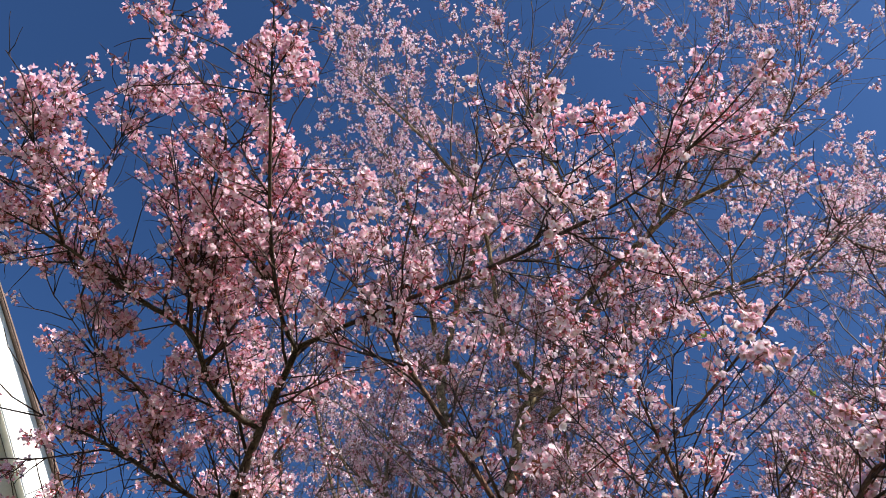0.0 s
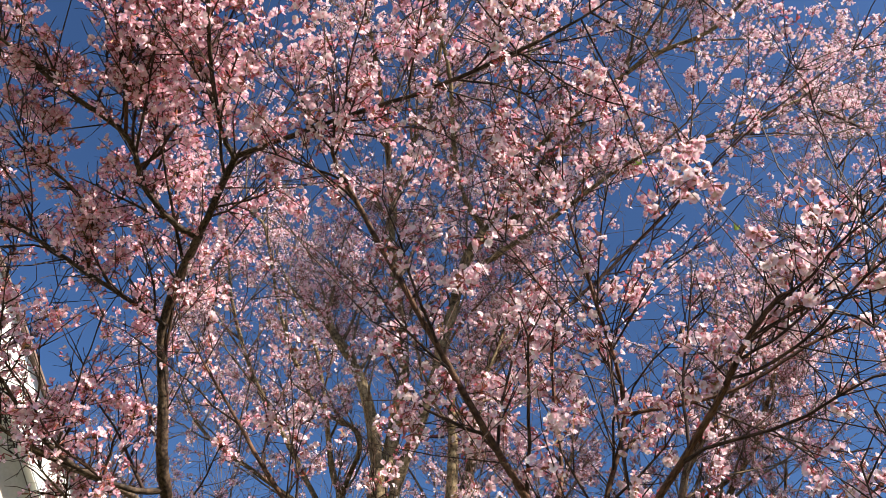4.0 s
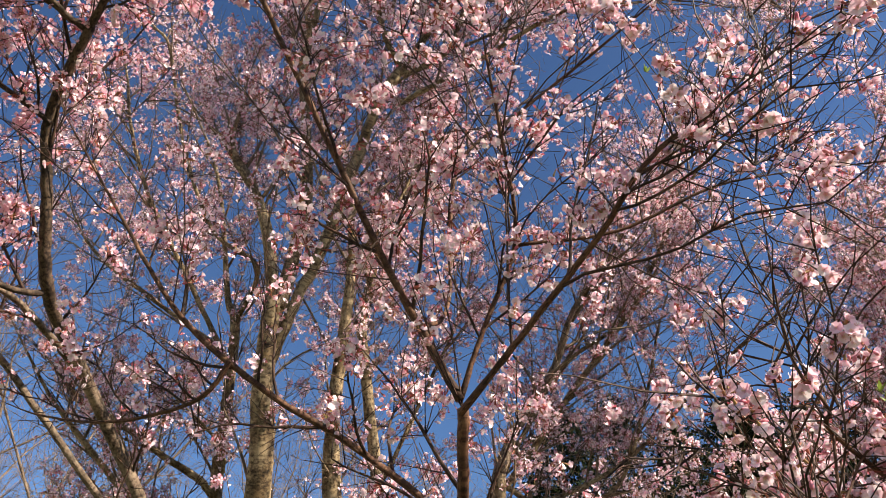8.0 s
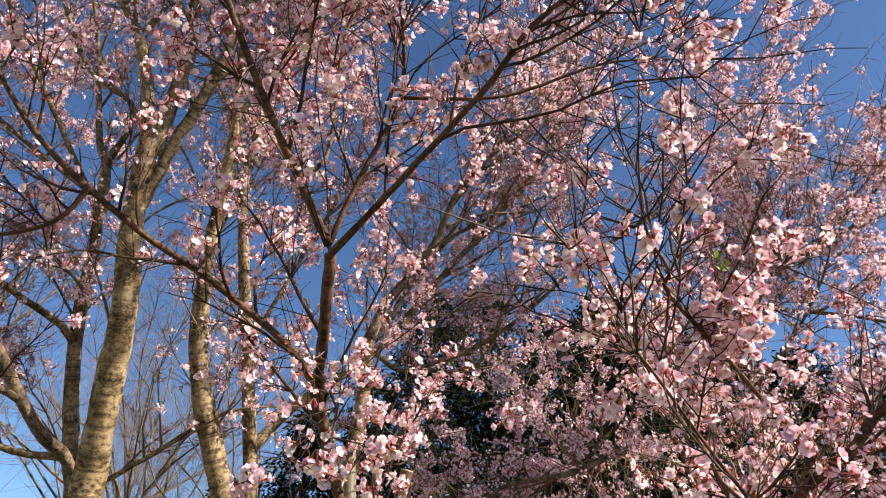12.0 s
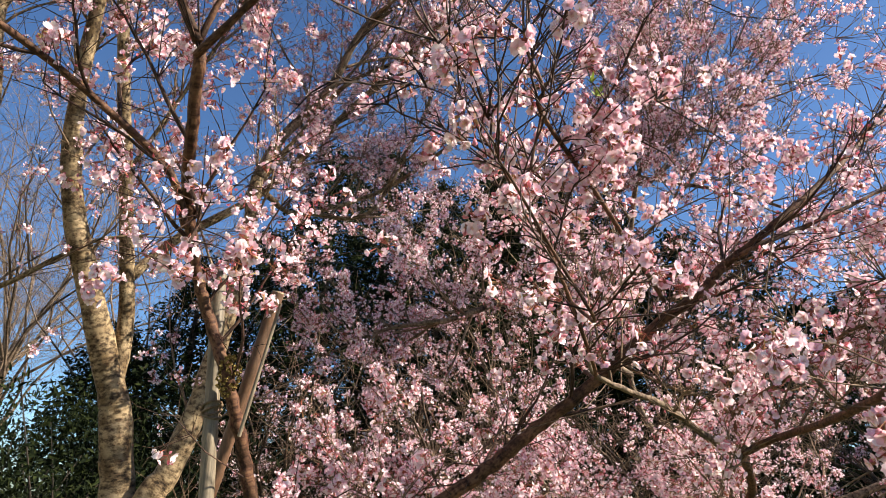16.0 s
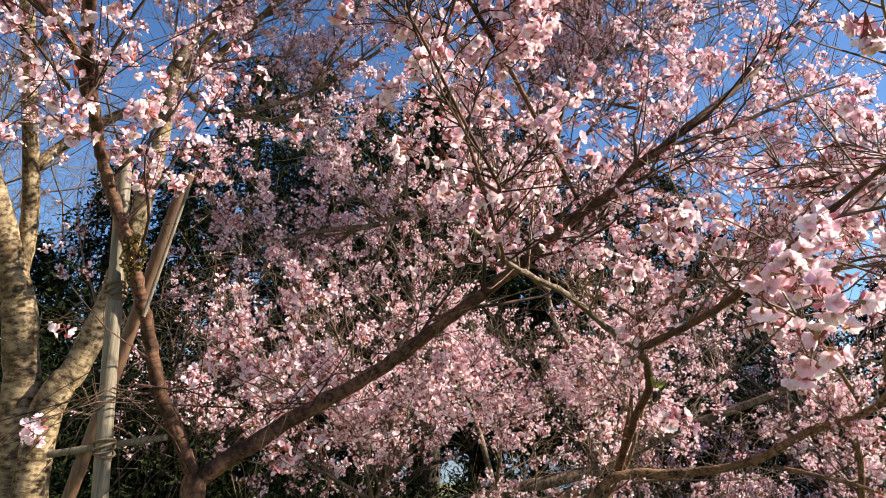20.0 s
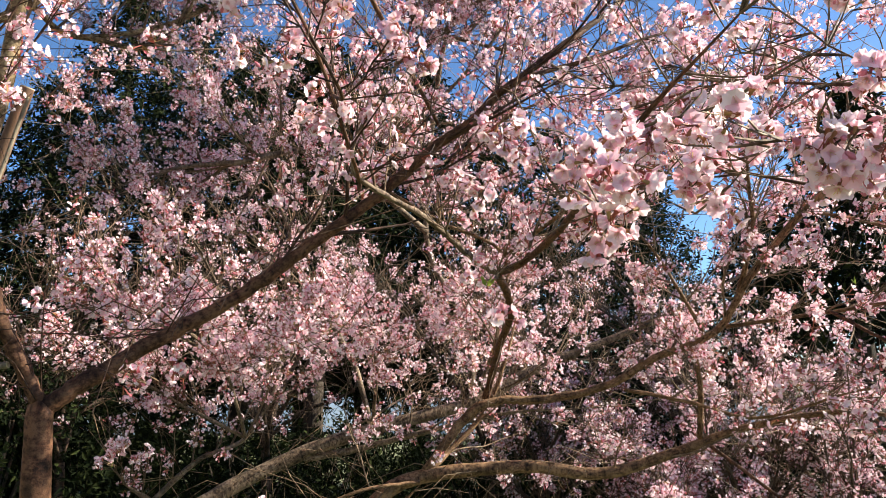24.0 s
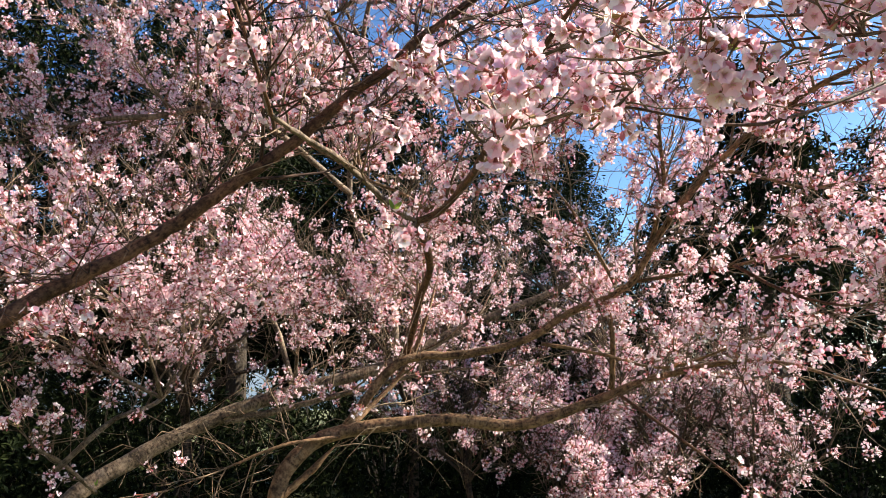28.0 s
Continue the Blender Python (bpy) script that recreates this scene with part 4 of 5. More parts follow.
limb(tree_d, "limb", [(2.57, 4.25, 0.82), (2.25, 3.98, 1.03), (2.06, 3.86, 1.13), (1.95, 3.81, 1.26)], 0.0127, 0.0036, 7, 0.3, 0.35)
limb(tree_d, "limb", [(3.42, 3.85, 2.96), (3.42, 3.82, 3.18), (3.45, 3.56, 3.66), (3.48, 3.37, 4.13), (3.48, 3.27, 4.58)], 0.0165, 0.0064, 22, 0.6, 1.3)
limb(tree_d, "limb", [(3.45, 3.56, 3.66), (3.48, 3.13, 3.79), (3.41, 2.91, 4.17), (3.29, 2.81, 4.58)], 0.0135, 0.0059, 16, 0.6, 1.3)
limb(tree_d, "limb", [(2.60, 3.71, 1.34), (2.28, 3.78, 1.50), (1.99, 3.80, 1.65), (1.74, 3.89, 1.72)], 0.0113, 0.0048, 14, 0.3, 0.7)
limb(tree_d, "limb", [(2.28, 3.78, 1.50), (2.13, 3.84, 1.74), (2.10, 3.94, 1.99)], 0.0086, 0.0038, 10, 0.3, 0.8)
limb(tree_d, "limb", [(2.60, 3.71, 1.34), (2.30, 3.45, 1.68), (1.95, 3.20, 1.84), (1.62, 3.05, 1.90)], 0.011, 0.004, 14, 0.4, 1.6)
limb(tree_d, "limb", [(3.66, 3.93, 1.34), (3.30, 3.50, 1.75), (2.90, 3.20, 1.90), (2.50, 2.95, 1.95)], 0.013, 0.0045, 16, 0.45, 1.7)
limb(tree_d, "limb", [(4.20, 3.54, 1.52), (3.90, 3.10, 1.90), (3.50, 2.80, 2.00), (3.10, 2.60, 2.05)], 0.013, 0.0045, 14, 0.45, 1.5)
limb(tree_a, "limb", [(-0.01, 2.16, 3.01), (-0.06, 2.21, 2.93), (-0.16, 2.29, 2.9), (-0.34, 2.39, 2.89), (-0.55, 2.48, 2.93), (-0.73, 2.56, 3.01)], 0.0085, 0.003, 9, 0.25, 0.25)
limb(tree_b, "limb", [(-0.14, 4.62, 3.47), (-0.27, 4.55, 3.55), (-0.49, 4.51, 3.65), (-0.72, 4.40, 3.76), (-0.97, 4.29, 3.86), (-1.18, 4.13, 4.03)], 0.026, 0.009, 16, 0.45, 1.3)
limb(tree_b, "limb", [(-0.04, 4.85, 2.88), (-0.31, 4.87, 2.89), (-0.51, 4.84, 2.97), (-0.68, 4.70, 3.09), (-0.91, 4.56, 3.24)], 0.024, 0.010, 12, 0.45, 1.3)
limb(tree_b, "limb", [(-0.21, 4.81, 3.03), (-0.38, 4.66, 3.16), (-0.51, 4.54, 3.33), (-0.59, 4.38, 3.51), (-0.75, 4.21, 3.76)], 0.018, 0.007, 14, 0.4, 1.4)
limb(tree_b, "limb", [(-0.14, 4.62, 3.47), (-0.12, 4.38, 3.62), (-0.27, 4.23, 3.74), (-0.46, 4.11, 3.84)], 0.013, 0.005, 12, 0.4, 1.4)
for row in PLAN:
    grow(*row)
tuft(tree_a, (0.15, 1.71, 3.34), 4)
tuft(tree_a, (0.22, 1.78, 3.37), 4)
tuft(tree_a, (0.29, 1.79, 3.48), 4)
tuft(tree_a, (0.35, 1.78, 3.31), 4)
tuft(tree_a, (0.43, 1.88, 3.29), 4)
tuft(tree_a, (0.30, 1.83, 3.20), 4)
tuft(tree_a, (0.47, 1.75, 3.37), 4)
tuft(tree_a, (0.35, 1.72, 3.54), 4)
tuft(tree_a, (0.22, 1.64, 3.47), 4)
tuft(tree_a, (0.14, 1.87, 3.33), 4)
tuft(tree_a, (0.52, 1.81, 3.18), 4)
tuft(tree_a, (0.28, 1.57, 3.57), 4)
tuft(tree_a, (0.14, 1.63, 3.62), 4)
tuft(tree_a, (1.10, 1.29, 2.57), 4)
tuft(tree_a, (1.18, 1.26, 2.53), 3)
tuft(tree_a, (1.28, 1.26, 2.51), 4)
tuft(tree_a, (1.35, 1.26, 2.53), 3)
tuft(tree_a, (1.34, 1.31, 2.47), 4)
tuft(tree_a, (1.33, 1.35, 2.43), 3)
tuft(tree_a, (1.29, 1.39, 2.41), 3)
tuft(tree_a, (1.55, 1.41, 2.46), 3)
tuft(tree_a, (1.66, 1.42, 2.53), 2)
tuft(tree_a, (1.54, 1.46, 2.40), 4)
tuft(tree_a, (1.25, 1.24, 2.66), 3)
tuft(tree_a, (1.78, 1.24, 2.54), 3)
tuft(tree_a, (0.75, 2.10, 2.94), 4)
tuft(tree_a, (0.89, 2.07, 2.92), 4)
tuft(tree_a, (0.99, 2.44, 2.58), 4)
tuft(tree_a, (1.10, 2.15, 2.65), 3)
tuft(tree_a, (0.63, 2.12, 2.95), 3)
tuft(tree_a, (1.03, 2.30, 2.86), 3)
tuft(tree_a, (1.26, 2.13, 2.53), 3)
tuft(tree_a, (0.97, 1.20, 2.44), 4)
tuft(tree_a, (1.00, 1.43, 2.48), 3)
tuft(tree_a, (1.28, 1.22, 2.46), 3)
tuft(tree_a, (1.13, 1.48, 2.34), 4)
tuft(tree_a, (1.33, 1.39, 2.37), 3)
tuft(tree_a, (1.33, 1.47, 2.17), 4)
tuft(tree_a, (1.46, 1.50, 2.13), 2)
tuft(tree_a, (1.57, 1.08, 2.06), 4)
tuft(tree_a, (1.02, 1.47, 2.73), 2)
tuft(tree_a, (0.99, 1.52, 2.69), 2)
tuft(tree_a, (0.85, 1.56, 3.25), 2)
tuft(tree_a, (1.02, 1.92, 3.24), 2)
tuft(tree_a, (1.29, 1.17, 3.14), 2)
tuft(tree_a, (1.29, 1.34, 3.15), 2)
tuft(tree_a, (1.03, 1.92, 3.22), 2)
tuft(tree_a, (0.83, 1.57, 3.25), 2)
tuft(tree_a, (1.03, 1.47, 2.69), 3)
tuft(tree_a, (0.27, 1.55, 3.56), 4)
tuft(tree_a, (0.48, 1.21, 3.53), 3)
tuft(tree_a, (0.73, 1.08, 3.41), 3)
tuft(tree_a, (0.99, 1.82, 3.15), 3)
tuft(tree_a, (1.20, 1.26, 3.11), 3)
tuft(tree_a, (0.25, 1.48, 3.47), 4)
tuft(tree_a, (0.49, 1.21, 3.52), 3)
tuft(tree_a, (0.72, 1.07, 3.40), 3)
tuft(tree_a, (0.73, 1.38, 3.27), 2)
tuft(tree_a, (0.44, 1.54, 3.37), 3)
tuft(tree_a, (0.74, 1.31, 3.02), 3)
tuft(tree_a, (0.76, 0.96, 3.08), 3)
tuft(tree_a, (1.78, 1.22, 2.56), 2)
tuft(tree_a, (0.93, 1.45, 2.68), 3)
tuft(tree_a, (0.89, 2.47, 2.59), 2)
leaf_shoot(tree_a, (0.67, 1.13, 3.56))
leaf_shoot(tree_a, (0.92, 1.23, 3.45))
leaf_shoot(tree_a, (1.26, 1.23, 2.59))
leaf_shoot(tree_a, (1.21, 1.20, 2.58))
leaf_shoot(tree_a, (1.25, 1.23, 2.58))
tuft(tree_b, (1.18, 4.25, 2.41), 4)
tuft(tree_b, (1.00, 4.26, 2.53), 4)
tuft(tree_b, (0.76, 4.37, 2.66), 4)
tuft(tree_b, (1.03, 4.23, 2.62), 4)
tuft(tree_b, (0.59, 4.40, 2.58), 4)
tuft(tree_b, (0.51, 4.42, 2.49), 4)
leaf_shoot(tree_e, (-0.50, 1.23, 4.41))
tuft(tree_c, (1.43, 1.02, 2.06), 4)
tuft(tree_c, (1.22, 0.74, 1.89), 4)
tuft(tree_c, (1.48, 1.04, 2.03), 2)
tuft(tree_c, (1.40, 1.02, 1.72), 2)
tuft(tree_c, (1.51, 0.88, 1.92), 3)
tuft(tree_c, (1.61, 0.78, 2.10), 3)
tuft(tree_c, (1.63, 0.67, 2.02), 4)
tuft(tree_c, (1.48, 0.47, 1.89), 2)
tuft(tree_c, (1.48, 0.36, 1.93), 3)
tuft(tree_c, (1.61, 0.58, 2.03), 2)
tuft(tree_c, (2.55, 0.90, 1.77), 2)
tuft(tree_c, (2.90, 1.12, 1.63), 3)
tuft(tree_c, (2.92, 1.08, 1.49), 4)
tuft(tree_c, (2.81, 0.75, 1.65), 4)
tuft(tree_c, (2.83, 0.68, 1.55), 3)
tuft(tree_c, (3.20, 1.46, 1.61), 2)
tuft(tree_c, (1.50, 1.73, 2.31), 3)
tuft(tree_c, (1.68, 1.58, 2.33), 3)
tuft(tree_c, (1.56, 1.70, 2.28), 2)
tuft(tree_c, (1.65, 2.49, 1.95), 2)
tuft(tree_c, (1.47, 2.60, 1.79), 2)
tuft(tree_c, (1.61, 2.54, 1.66), 3)
leaf_shoot(tree_c, (1.38, 1.03, 1.77))
leaf_shoot(tree_c, (1.50, 0.50, 1.95))
leaf_shoot(tree_c, (2.85, 0.85, 1.92))
leaf_shoot(tree_d, (1.96, 3.81, 1.22))
leaf_shoot(tree_d, (2.11, 3.37, 1.00))
arching_twigs(tree_c, [(2.98, 2.77, 1.20), (3.30, 2.42, 1.25), (3.68, 1.84, 1.34), (3.85, 1.11, 1.53)], 42)
arching_twigs(tree_c, [(3.17, 2.60, 1.52), (3.49, 2.08, 1.63), (3.56, 1.59, 1.86)], 26)
arching_twigs(tree_d, [(2.95, 4.41, 0.99), (3.66, 3.93, 1.34), (4.51, 3.31, 1.72)], 50)
arching_twigs(tree_a, [(1.19, 2.48, 1.55), (1.06, 2.49, 1.78), (1.46, 2.35, 1.74), (1.80, 2.08, 2.05)], 45)
for ob in (tree_a, tree_b, tree_e, tree_c, tree_d):
    finish(ob, 290 if ob in (tree_a, tree_c) else 120)


# ---- conifers ----
def conifer(place, height, spread, seed, label, low=0.6, girth=0.0):
    """A dark cedar: tapered trunk, drooping boughs, flat sprays of needles."""
    ob = thing("conifer", place, label, "tree", "dark conifers")
    r = np.random.default_rng(seed)
    line = np.array([(0, 0, -0.4), (0.03, 0, height * 0.3), (-0.04, 0.05, height * 0.65), (0, 0, height)])
    line = spline(line, 6)
    V, Q, uv = tubes([line], [np.linspace(girth or 0.02 * height + 0.02, 0.015, len(line))], 10)
    part("trunk", mesh_of("trunk", V, Q, [CONIFER_BARK], None, uv, True), ob)
    lines, P, D = [], [], []
    n = int(height * 17)
    for k in range(n):
        f = (k + r.random()) / n
        z = low + (height - low) * f
        reach = spread * (1 - f) ** 0.75 * r.uniform(0.6, 1.1) + 0.15
        a = k * 2.4 + r.normal(0, 0.3)
        u = np.linspace(0, 1, 6)[:, None]
        out = np.array((math.cos(a), math.sin(a), 0))
        b = np.array((0, 0, z)) + out * reach * u + np.array((0, 0, 1)) * (0.12 * u - 0.42 * u * u) * reach + r.normal(0, 0.02, (6, 3)) * u
        lines.append(b)
        for s in range(int(10 + 15 * reach)):
            i = r.uniform(0.12, 1)
            p = b[min(int(i * 5), 4)] * (1 - (i * 5) % 1) + b[min(int(i * 5) + 1, 5)] * ((i * 5) % 1)
            side = np.array((-out[1], out[0], 0)) * r.normal(0, 0.34) * reach * (1.1 - i)
            P.append(p + side + (0, 0, r.normal(-0.05, 0.06)))
            D.append(out * 0.5 + side * 2 + (0, 0, -0.5) + r.normal(0, 0.35, 3))
    V, Q, uv = tubes(lines, np.tile(np.linspace(0.018, 0.004, 6), (n, 1)), 4)
    part("bough_growth", mesh_of("bough_growth", V, Q, [CONIFER_BARK], None, uv, True), ob, kind="stuff")
    P, D = np.array(P), np.array(D)
    V, Q, I = scatter(SPRAYS, P, D, r.uniform(0.8, 1.6, len(P)), r.integers(0, len(SPRAYS), len(P)))
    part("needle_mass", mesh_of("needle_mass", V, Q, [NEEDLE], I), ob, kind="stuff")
    return ob


def needle_spray(seed):
    """A loose drooping fan of short scaly sprigs."""
    rnd = random.Random(seed)
    out = []
    for k in range(7):
        L, w = rnd.uniform(0.055, 0.095), rnd.uniform(0.009, 0.017)
        V = np.array([(0, -w * 0.3, 0), (L * 0.5, -w, 0.006), (L, 0, 0), (L * 0.5, w, 0.006)])
        V = turn(V, pose(0, 0, 0, rnd.uniform(-50, 50), rnd.uniform(-70, 20), rnd.uniform(0, 360)))
        out.append((V + (rnd.gauss(0, 0.035), rnd.gauss(0, 0.02), rnd.uniform(0, 0.17)), np.array([(0, 1, 2, 3)]), 0))
    return gather(out)


SPRAYS = [needle_spray(k) for k in range(5)]
DARK = "tall dark green conifer behind the blossoming cherries"
r = random.Random(5)
# heights of the row, each by its bearing from the path
for k, (bearing, away, h) in enumerate(((8, 13.5, 5.0), (13, 12.0, 5.9), (18, 13.0, 6.9), (22.5, 11.5, 7.9), (27, 13.0, 8.8), (31.5, 11.5, 7.4), (36, 13.2, 8.6), (40.5, 11.8, 7.6), (45, 12.8, 7.8), (50, 11.5, 6.4), (55, 13.0, 6.6), (59, 11.5, 5.2), (70, 12.6, 4.8), (78, 12.5, 5.4), (83, 12.0, 5.2), (90, 12.5, 5.8), (62, 15.0, 6.4))):
    a = radians(bearing)
    low = 2.0 if 30 < bearing < 47 or 60 < bearing < 75 else 0.5 if k % 3 else 1.8
    conifer((0.3 + math.sin(a) * away, 0.2 + math.cos(a) * away, -0.3), h, 1.5 + 0.1 * h, 100 + k, DARK, low)


# two with bare lower stems
for k, (bearing, away, h) in enumerate(((76, 8.6, 5.2), (37, 9.4, 6.5))):
    a = radians(bearing)
    conifer((0.3 + math.sin(a) * away, 0.2 + math.cos(a) * away, -0.3), h, 1.3, 140 + k, "dark conifer with a bare shaded lower trunk", 2.6, 0.17)


def shrub(place, height, seed):
    """A dense dark evergreen bush: many stems under short flat sprays."""
    ob = thing("shrub", place, "dense evergreen bush coloured near-black for shade", "bush", "dark bushes")
    q = np.random.default_rng(seed)
    lines = []
    for k in range(14):
        a, lean = k * 2.4, q.uniform(0.1, 0.7)
        u = np.linspace(0, 1, 6)[:, None]
        lines.append(u * height * np.array((math.cos(a) * lean, math.sin(a) * lean, 1.0)) * q.uniform(0.7, 1) + q.normal(0, 0.02, (6, 3)) * u)
    V, Q, uv = tubes(lines, np.tile(np.linspace(0.02, 0.005, 6), (14, 1)), 5)
    part("stem_growth", mesh_of("stem_growth", V, Q, [CONIFER_BARK], None, uv, True), ob, kind="stuff")
    n = int(760 * height)
    d = q.normal(0, 1, (n, 3))
    d /= np.linalg.norm(d, axis=1, keepdims=True)
    P = d * (0.55 + 0.45 * q.random((n, 1)) ** 0.5) * np.array((0.75, 0.75, 0.5)) * height * (1 + 0.18 * np.sin(d[:, :1] * 7 + d[:, 1:2] * 5)) + (0, 0, 0.5 * height)
    V, Q, I = scatter(SPRAYS, P, d + q.normal(0, 0.5, (n, 3)), q.uniform(0.6, 1.2, n), q.integers(0, len(SPRAYS), n))
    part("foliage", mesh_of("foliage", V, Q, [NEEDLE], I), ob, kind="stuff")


for k in range(17):
    a = radians(6 + 5.3 * k)
    away = 9.2 + 0.9 * math.sin(k * 2.1)
    shrub((0.3 + math.sin(a) * away, 0.2 + math.cos(a) * away, -0.15), (1.3 if 28 < 6 + 5.3 * k < 48 or 60 < 6 + 5.3 * k < 78 else 1.5 + 0.35 * math.sin(k * 1.3) + (0.5 if k < 3 else 0)), 500 + k)


# taller ones that close the dark hedge at its end
for k, (x, y, h) in enumerate(((-0.9, 9.6, 2.6), (0.4, 9.9, 3.0), (1.5, 9.2, 3.1), (-2.4, 10.2, 2.3))):
    shrub((x, y, -0.15), h, 560 + k)


# ---- far bare trees and far cherries ----
def far_tree(place, height, seed, bloom, label, name, group, bark_mat=None):
    """A tree some way off: limbs fan from a trunk, twigs, and blossom if in flower."""
    ob = thing(name, place, label, "tree", group)
    r = np.random.default_rng(seed)
    trunk = spline([(0, 0, -0.2), (0.05, 0, height * 0.2), (0, 0.06, height * 0.44)], 5)
    V, Q, uv = tubes([trunk], [np.linspace(0.016 * height, 0.011 * height, len(trunk))], 9)
    part("trunk", mesh_of("trunk", V, Q, [bark_mat or BARK_OLD], None, uv, True), ob)
    tw, P = [], []
    for k in range(16):
        a, lean = k * 2.4, r.uniform(0.15, 0.95)
        d = np.array((math.cos(a) * lean, math.sin(a) * lean, 1.0))
        start = trunk[-1 - k % 4]
        L = [start]
        d /= np.linalg.norm(d)
        for s in range(9):
            d = d + r.normal(0, 0.17, 3)
            d /= np.linalg.norm(d)
            L.append(L[-1] + d * height * 0.068)
        L = np.array(L)
        V, Q, uv = tubes([L], [np.linspace(0.007 * height, 0.0012 * height, 10) * (1 if bloom else 0.5)], 6)
        part("limb", mesh_of("limb", V, Q, [bark_mat or BARK_OLD], None, uv, True), ob)
        for j in range(60 if not bloom else 44):
            i = r.integers(2, 10)
            e = d * 0.5 + r.normal(0, 0.6, 3) + (0, 0, 0.25)
            q = [L[i]]
            for s in range(5):
                e = e + r.normal(0, 0.16, 3)
                q.append(q[-1] + e / np.linalg.norm(e) * height * r.uniform(0.018, 0.04))
            tw.append(q)
            for s in range(r.poisson(bloom * 0.27)):
                spot = q[r.integers(1, 6)]
                P.extend(spot + r.normal(0, 0.024, 3) for _ in range(r.integers(1, 7)))
    V, Q, uv = tubes(np.array(tw)[:, (0, 2, 4, 5)], np.tile(np.linspace(0.004, 0.0015, 4), (len(tw), 1)), 3)
    part("twig_growth", mesh_of("twig_growth", V, Q, [BARK_PALE_TWIG if bloom else BARK_GREY], None, uv, True), ob, kind="stuff")
    if P:
        P = np.array(P)
        V, Q, I = scatter(FAREST, P, r.normal(0, 1, P.shape), r.uniform(0.95, 1.2, len(P)), r.integers(0, len(FAREST), len(P)))
        part("blossom_mass", mesh_of("blossom_mass", V, Q, FLOWER_MATS, I), ob, kind="stuff")


for k, (x, y, h) in enumerate(((0.4, 15.0, 8.6), (2.8, 14.5, 8.0), (-2.4, 9.2, 7.6), (0.6, 17.0, 9.6), (-4.5, 11.0, 8.0))):
    far_tree((x, y, 0), h, 300 + k, 0.0, "far leafless tree with fine bare twigs against the sky", "bare_tree", "far bare trees", BARK_GREY)
for k, (x, y, h) in enumerate(((4.6, 6.6, 3.7), (6.3, 5.2, 3.6), (3.2, 8.0, 3.6), (7.6, 3.6, 3.4), (6.3, 2.6, 2.3), (5.9, 4.2, 2.2), (6.6, 1.9, 2.0), (5.9, 3.2, 1.7), (5.3, 2.5, 1.3))):
    far_tree((x, y, -0.2), h, 400 + k, 1.05 if h > 3 else 1.35, "smaller pink cherry standing behind in part shade", "cherry_tree", "far pink cherries", BARK_DARK)


# ---- bamboo stakes ----
def stake(name, bottom, top, radius, mat, label, group):
    """A bamboo pole with swollen nodes and a cut end."""
    ob = thing(name, bottom, label, "stake", group)
    a, b = np.zeros(3), np.array(top) - np.array(bottom)
    length = np.linalg.norm(b)
    fr, rr = [], []
    n = int(length / 0.33)
    for k in range(n + 1):
        for df, dr in ((-0.02, 1.0), (-0.007, 1.1), (0.0, 1.03), (0.007, 1.09), (0.02, 0.99)):
            f = (k * 0.33 + 0.1 + df) / length
            if 0 < f < 1:
                fr.append(f)
                rr.append(radius * dr * (1 - 0.12 * f))
    fr, rr = np.array([0] + fr + [1.0]), np.array([radius] + rr + [radius * 0.9])
    V, Q, uv = tubes([a + b * fr[:, None]], [rr], 16)
    part("pole", mesh_of("pole", V, Q, [mat], None, uv, True), ob)
    d = b / length
    V, Q, uv = tubes([np.array([b - d * 0.002, b + d * 0.003, b + d * 0.004])], [[radius * 0.9, radius * 0.88, 0.0005]], 16)
    part("cut_end", mesh_of("cut_end", V, Q, [CUT], None, uv), ob)
    return ob



GREY_POLE = "upright weathered bamboo stake beside the young cherry"
stake("bamboo_stake", (1.03, 2.42, -0.1), (0.88, 2.52, 2.48), 0.024, BAMBOO, GREY_POLE, "bamboo stakes")
stake("bamboo_stake", (0.70, 3.21, -0.1), (1.04, 2.42, 2.41), 0.021, BAMBOO_RED, "brown bamboo stake leaning across the other stake", "bamboo stakes")
stake("bamboo_stake", (0.84, 2.71, 1.59), (1.10, 2.51, 1.65), 0.0105, BAMBOO, "thin level bamboo bar lashed to the stakes", "bamboo stakes")
stake("bamboo_stake", (0.96, 2.39, 1.97), (1.02, 2.33, 2.35), 0.0055, BAMBOO, "thin split cane leaning beside the brown stake", "bamboo stakes")


def lashing(place, radius, label):
    ob = thing("rope_lashing", place, label, "rope")
    for k in range(4):
        a = np.linspace(0, 2 * np.pi, 17)
        z = -0.015 + 0.0085 * k
        L = np.stack([np.cos(a) * radius, np.sin(a) * radius, z + 0.012 * np.sin(a + k)], axis=-1)
        V, Q, uv = tubes([L], [np.full(17, 0.0038)], 6)
        part("turn", mesh_of("turn", V, Q, [ROPE], None, uv, True), ob)


lashing((0.906, 2.503, 2.050), 0.0275, "dark palm rope lashed round a bamboo stake")
lashing((0.932, 2.486, 1.620), 0.027, "dark palm rope lashed round a bamboo stake")


def moss_knot(place):
    """Lichen and old bark heaped where the stem is tied to the stake."""
    ob = thing("moss_clump", place, "ochre lichen clump on the stem beside the stake", "moss")
    q = np.random.default_rng(77)
    n = 260
    d = q.normal(0, 1, (n, 3))
    d /= np.linalg.norm(d, axis=1, keepdims=True)
    V, Q, I = scatter(FLAKES, d * np.array((0.026, 0.026, 0.055)) * (0.85 + 0.3 * q.random((n, 1))), d + q.normal(0, 0.5, (n, 3)), q.uniform(0.5, 1.1, n), q.integers(0, 3, n))
    part("flake_mass", mesh_of("flake_mass", V, Q, [MOSS], I), ob, kind="stuff")


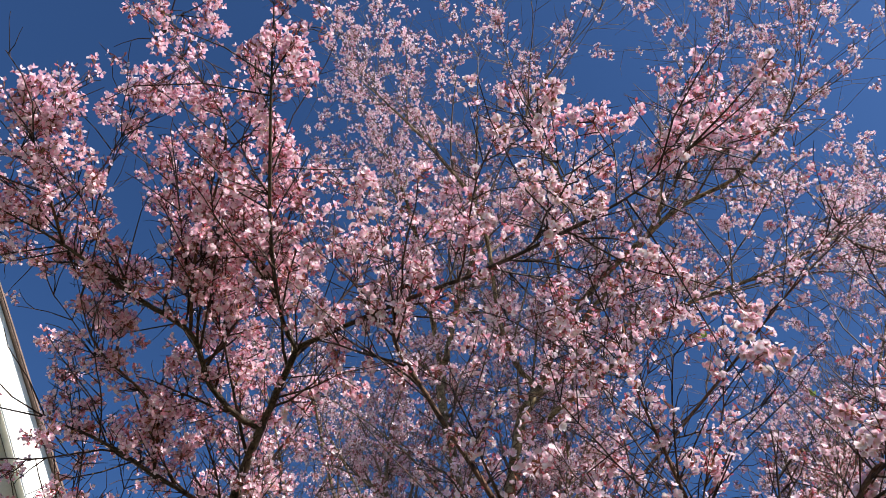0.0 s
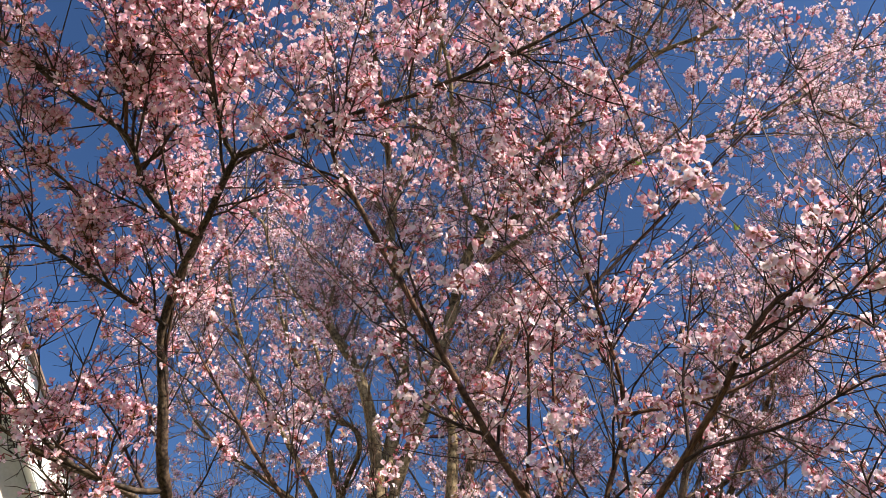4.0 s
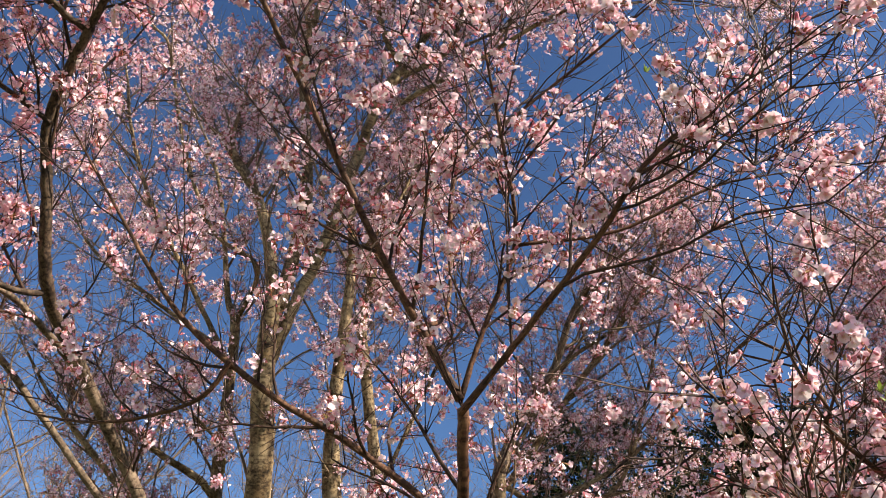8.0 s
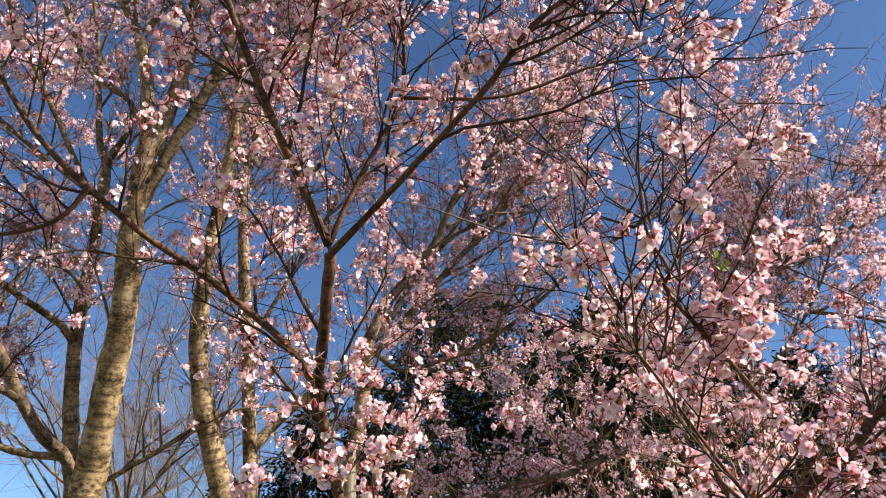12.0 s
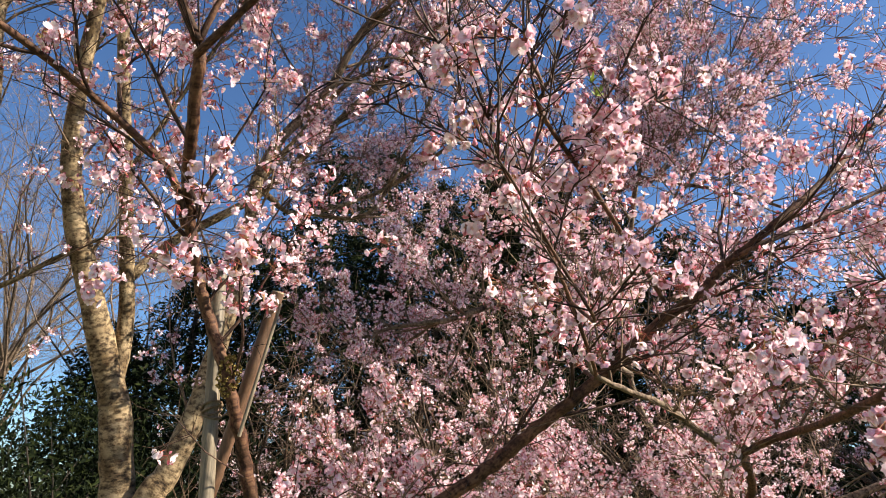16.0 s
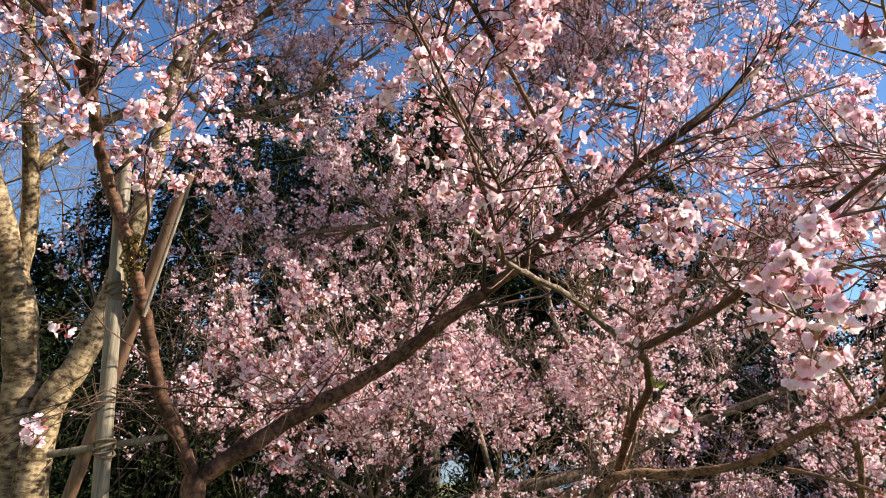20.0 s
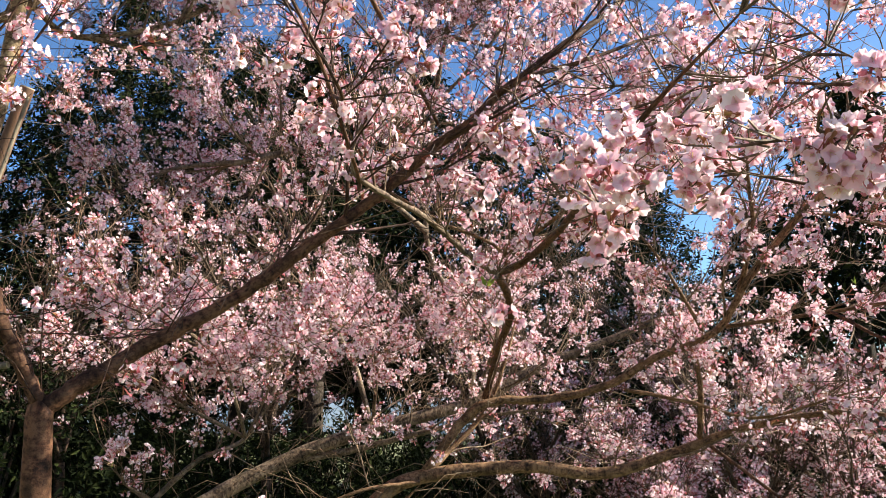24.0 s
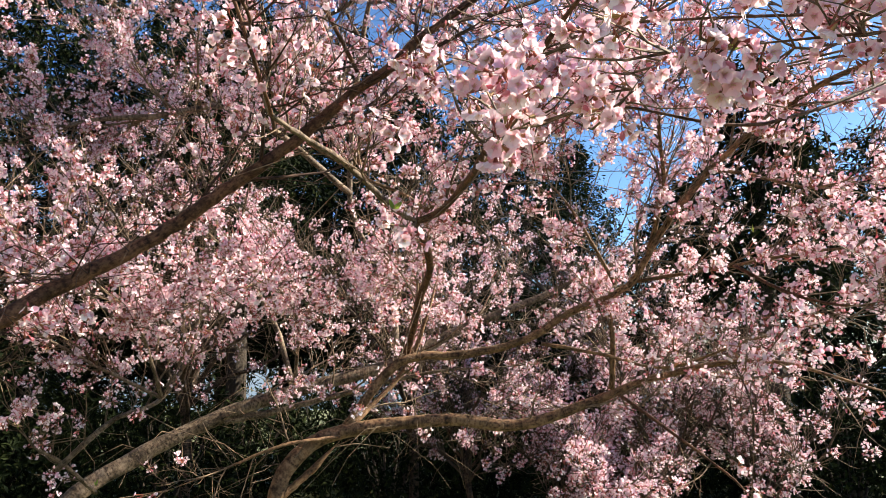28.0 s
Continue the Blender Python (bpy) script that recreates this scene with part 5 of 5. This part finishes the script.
def flake(seed):
    rnd = random.Random(seed)
    out = []
    for k in range(3):
        V, Q = petal_mid(0.009)
        out.append((turn(V, pose(0, 0, 0, 0, -rnd.uniform(10, 60), 120 * k + rnd.uniform(-30, 30))), Q, 0))
    return gather(out)


FLAKES = [flake(k) for k in range(3)]
moss_knot((0.92, 2.42, 2.14))

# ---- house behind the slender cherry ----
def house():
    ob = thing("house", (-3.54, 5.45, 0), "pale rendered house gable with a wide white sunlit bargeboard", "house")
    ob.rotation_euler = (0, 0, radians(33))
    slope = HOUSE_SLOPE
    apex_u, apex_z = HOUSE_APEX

    def prism(name, profile, y0, y1, mat, bevel=0.0):
        bm = bmesh.new()
        a = [bm.verts.new((x, y0, z)) for x, z in profile]
        b = [bm.verts.new((x, y1, z)) for x, z in profile]
        bm.faces.new(a)
        bm.faces.new(b[::-1])
        for i in range(len(profile)):
            j = (i + 1) % len(profile)
            bm.faces.new((a[j], a[i], b[i], b[j]))
        bmesh.ops.recalc_face_normals(bm, faces=bm.faces)
        if bevel:
            bmesh.ops.bevel(bm, geom=bm.edges[:], offset=bevel, segments=2, affect="EDGES")
        me = bpy.data.meshes.new(name)
        bm.to_mesh(me)
        bm.free()
        me.materials.append(mat)
        return part(name, me, ob)

    half = 2.85
    eave = apex_z - slope * half
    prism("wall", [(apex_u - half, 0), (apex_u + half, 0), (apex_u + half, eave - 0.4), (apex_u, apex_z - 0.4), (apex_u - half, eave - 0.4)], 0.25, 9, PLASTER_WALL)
    for side in (-1, 1):
        e = half + 0.5
        prism("bargeboard", [(apex_u, apex_z), (apex_u + side * e, apex_z - slope * e), (apex_u + side * e, apex_z - slope * e - 0.45), (apex_u, apex_z - 0.45)], 0.0, 0.06, WHITE, 0.01)
        prism("roof", [(apex_u, apex_z + 0.05), (apex_u + side * e, apex_z - slope * e + 0.05), (apex_u + side * e, apex_z - slope * e + 0.003), (apex_u, apex_z + 0.003)], -0.08, 9.2, ROOF, 0.01)
        prism("soffit", [(apex_u, apex_z - 0.36), (apex_u + side * e, apex_z - slope * e - 0.36), (apex_u + side * e, apex_z - slope * e - 0.39), (apex_u, apex_z - 0.39)], 0.062, 0.248, WHITE)


HOUSE_SLOPE, HOUSE_APEX = 1.25, (-1.96, 9.25)
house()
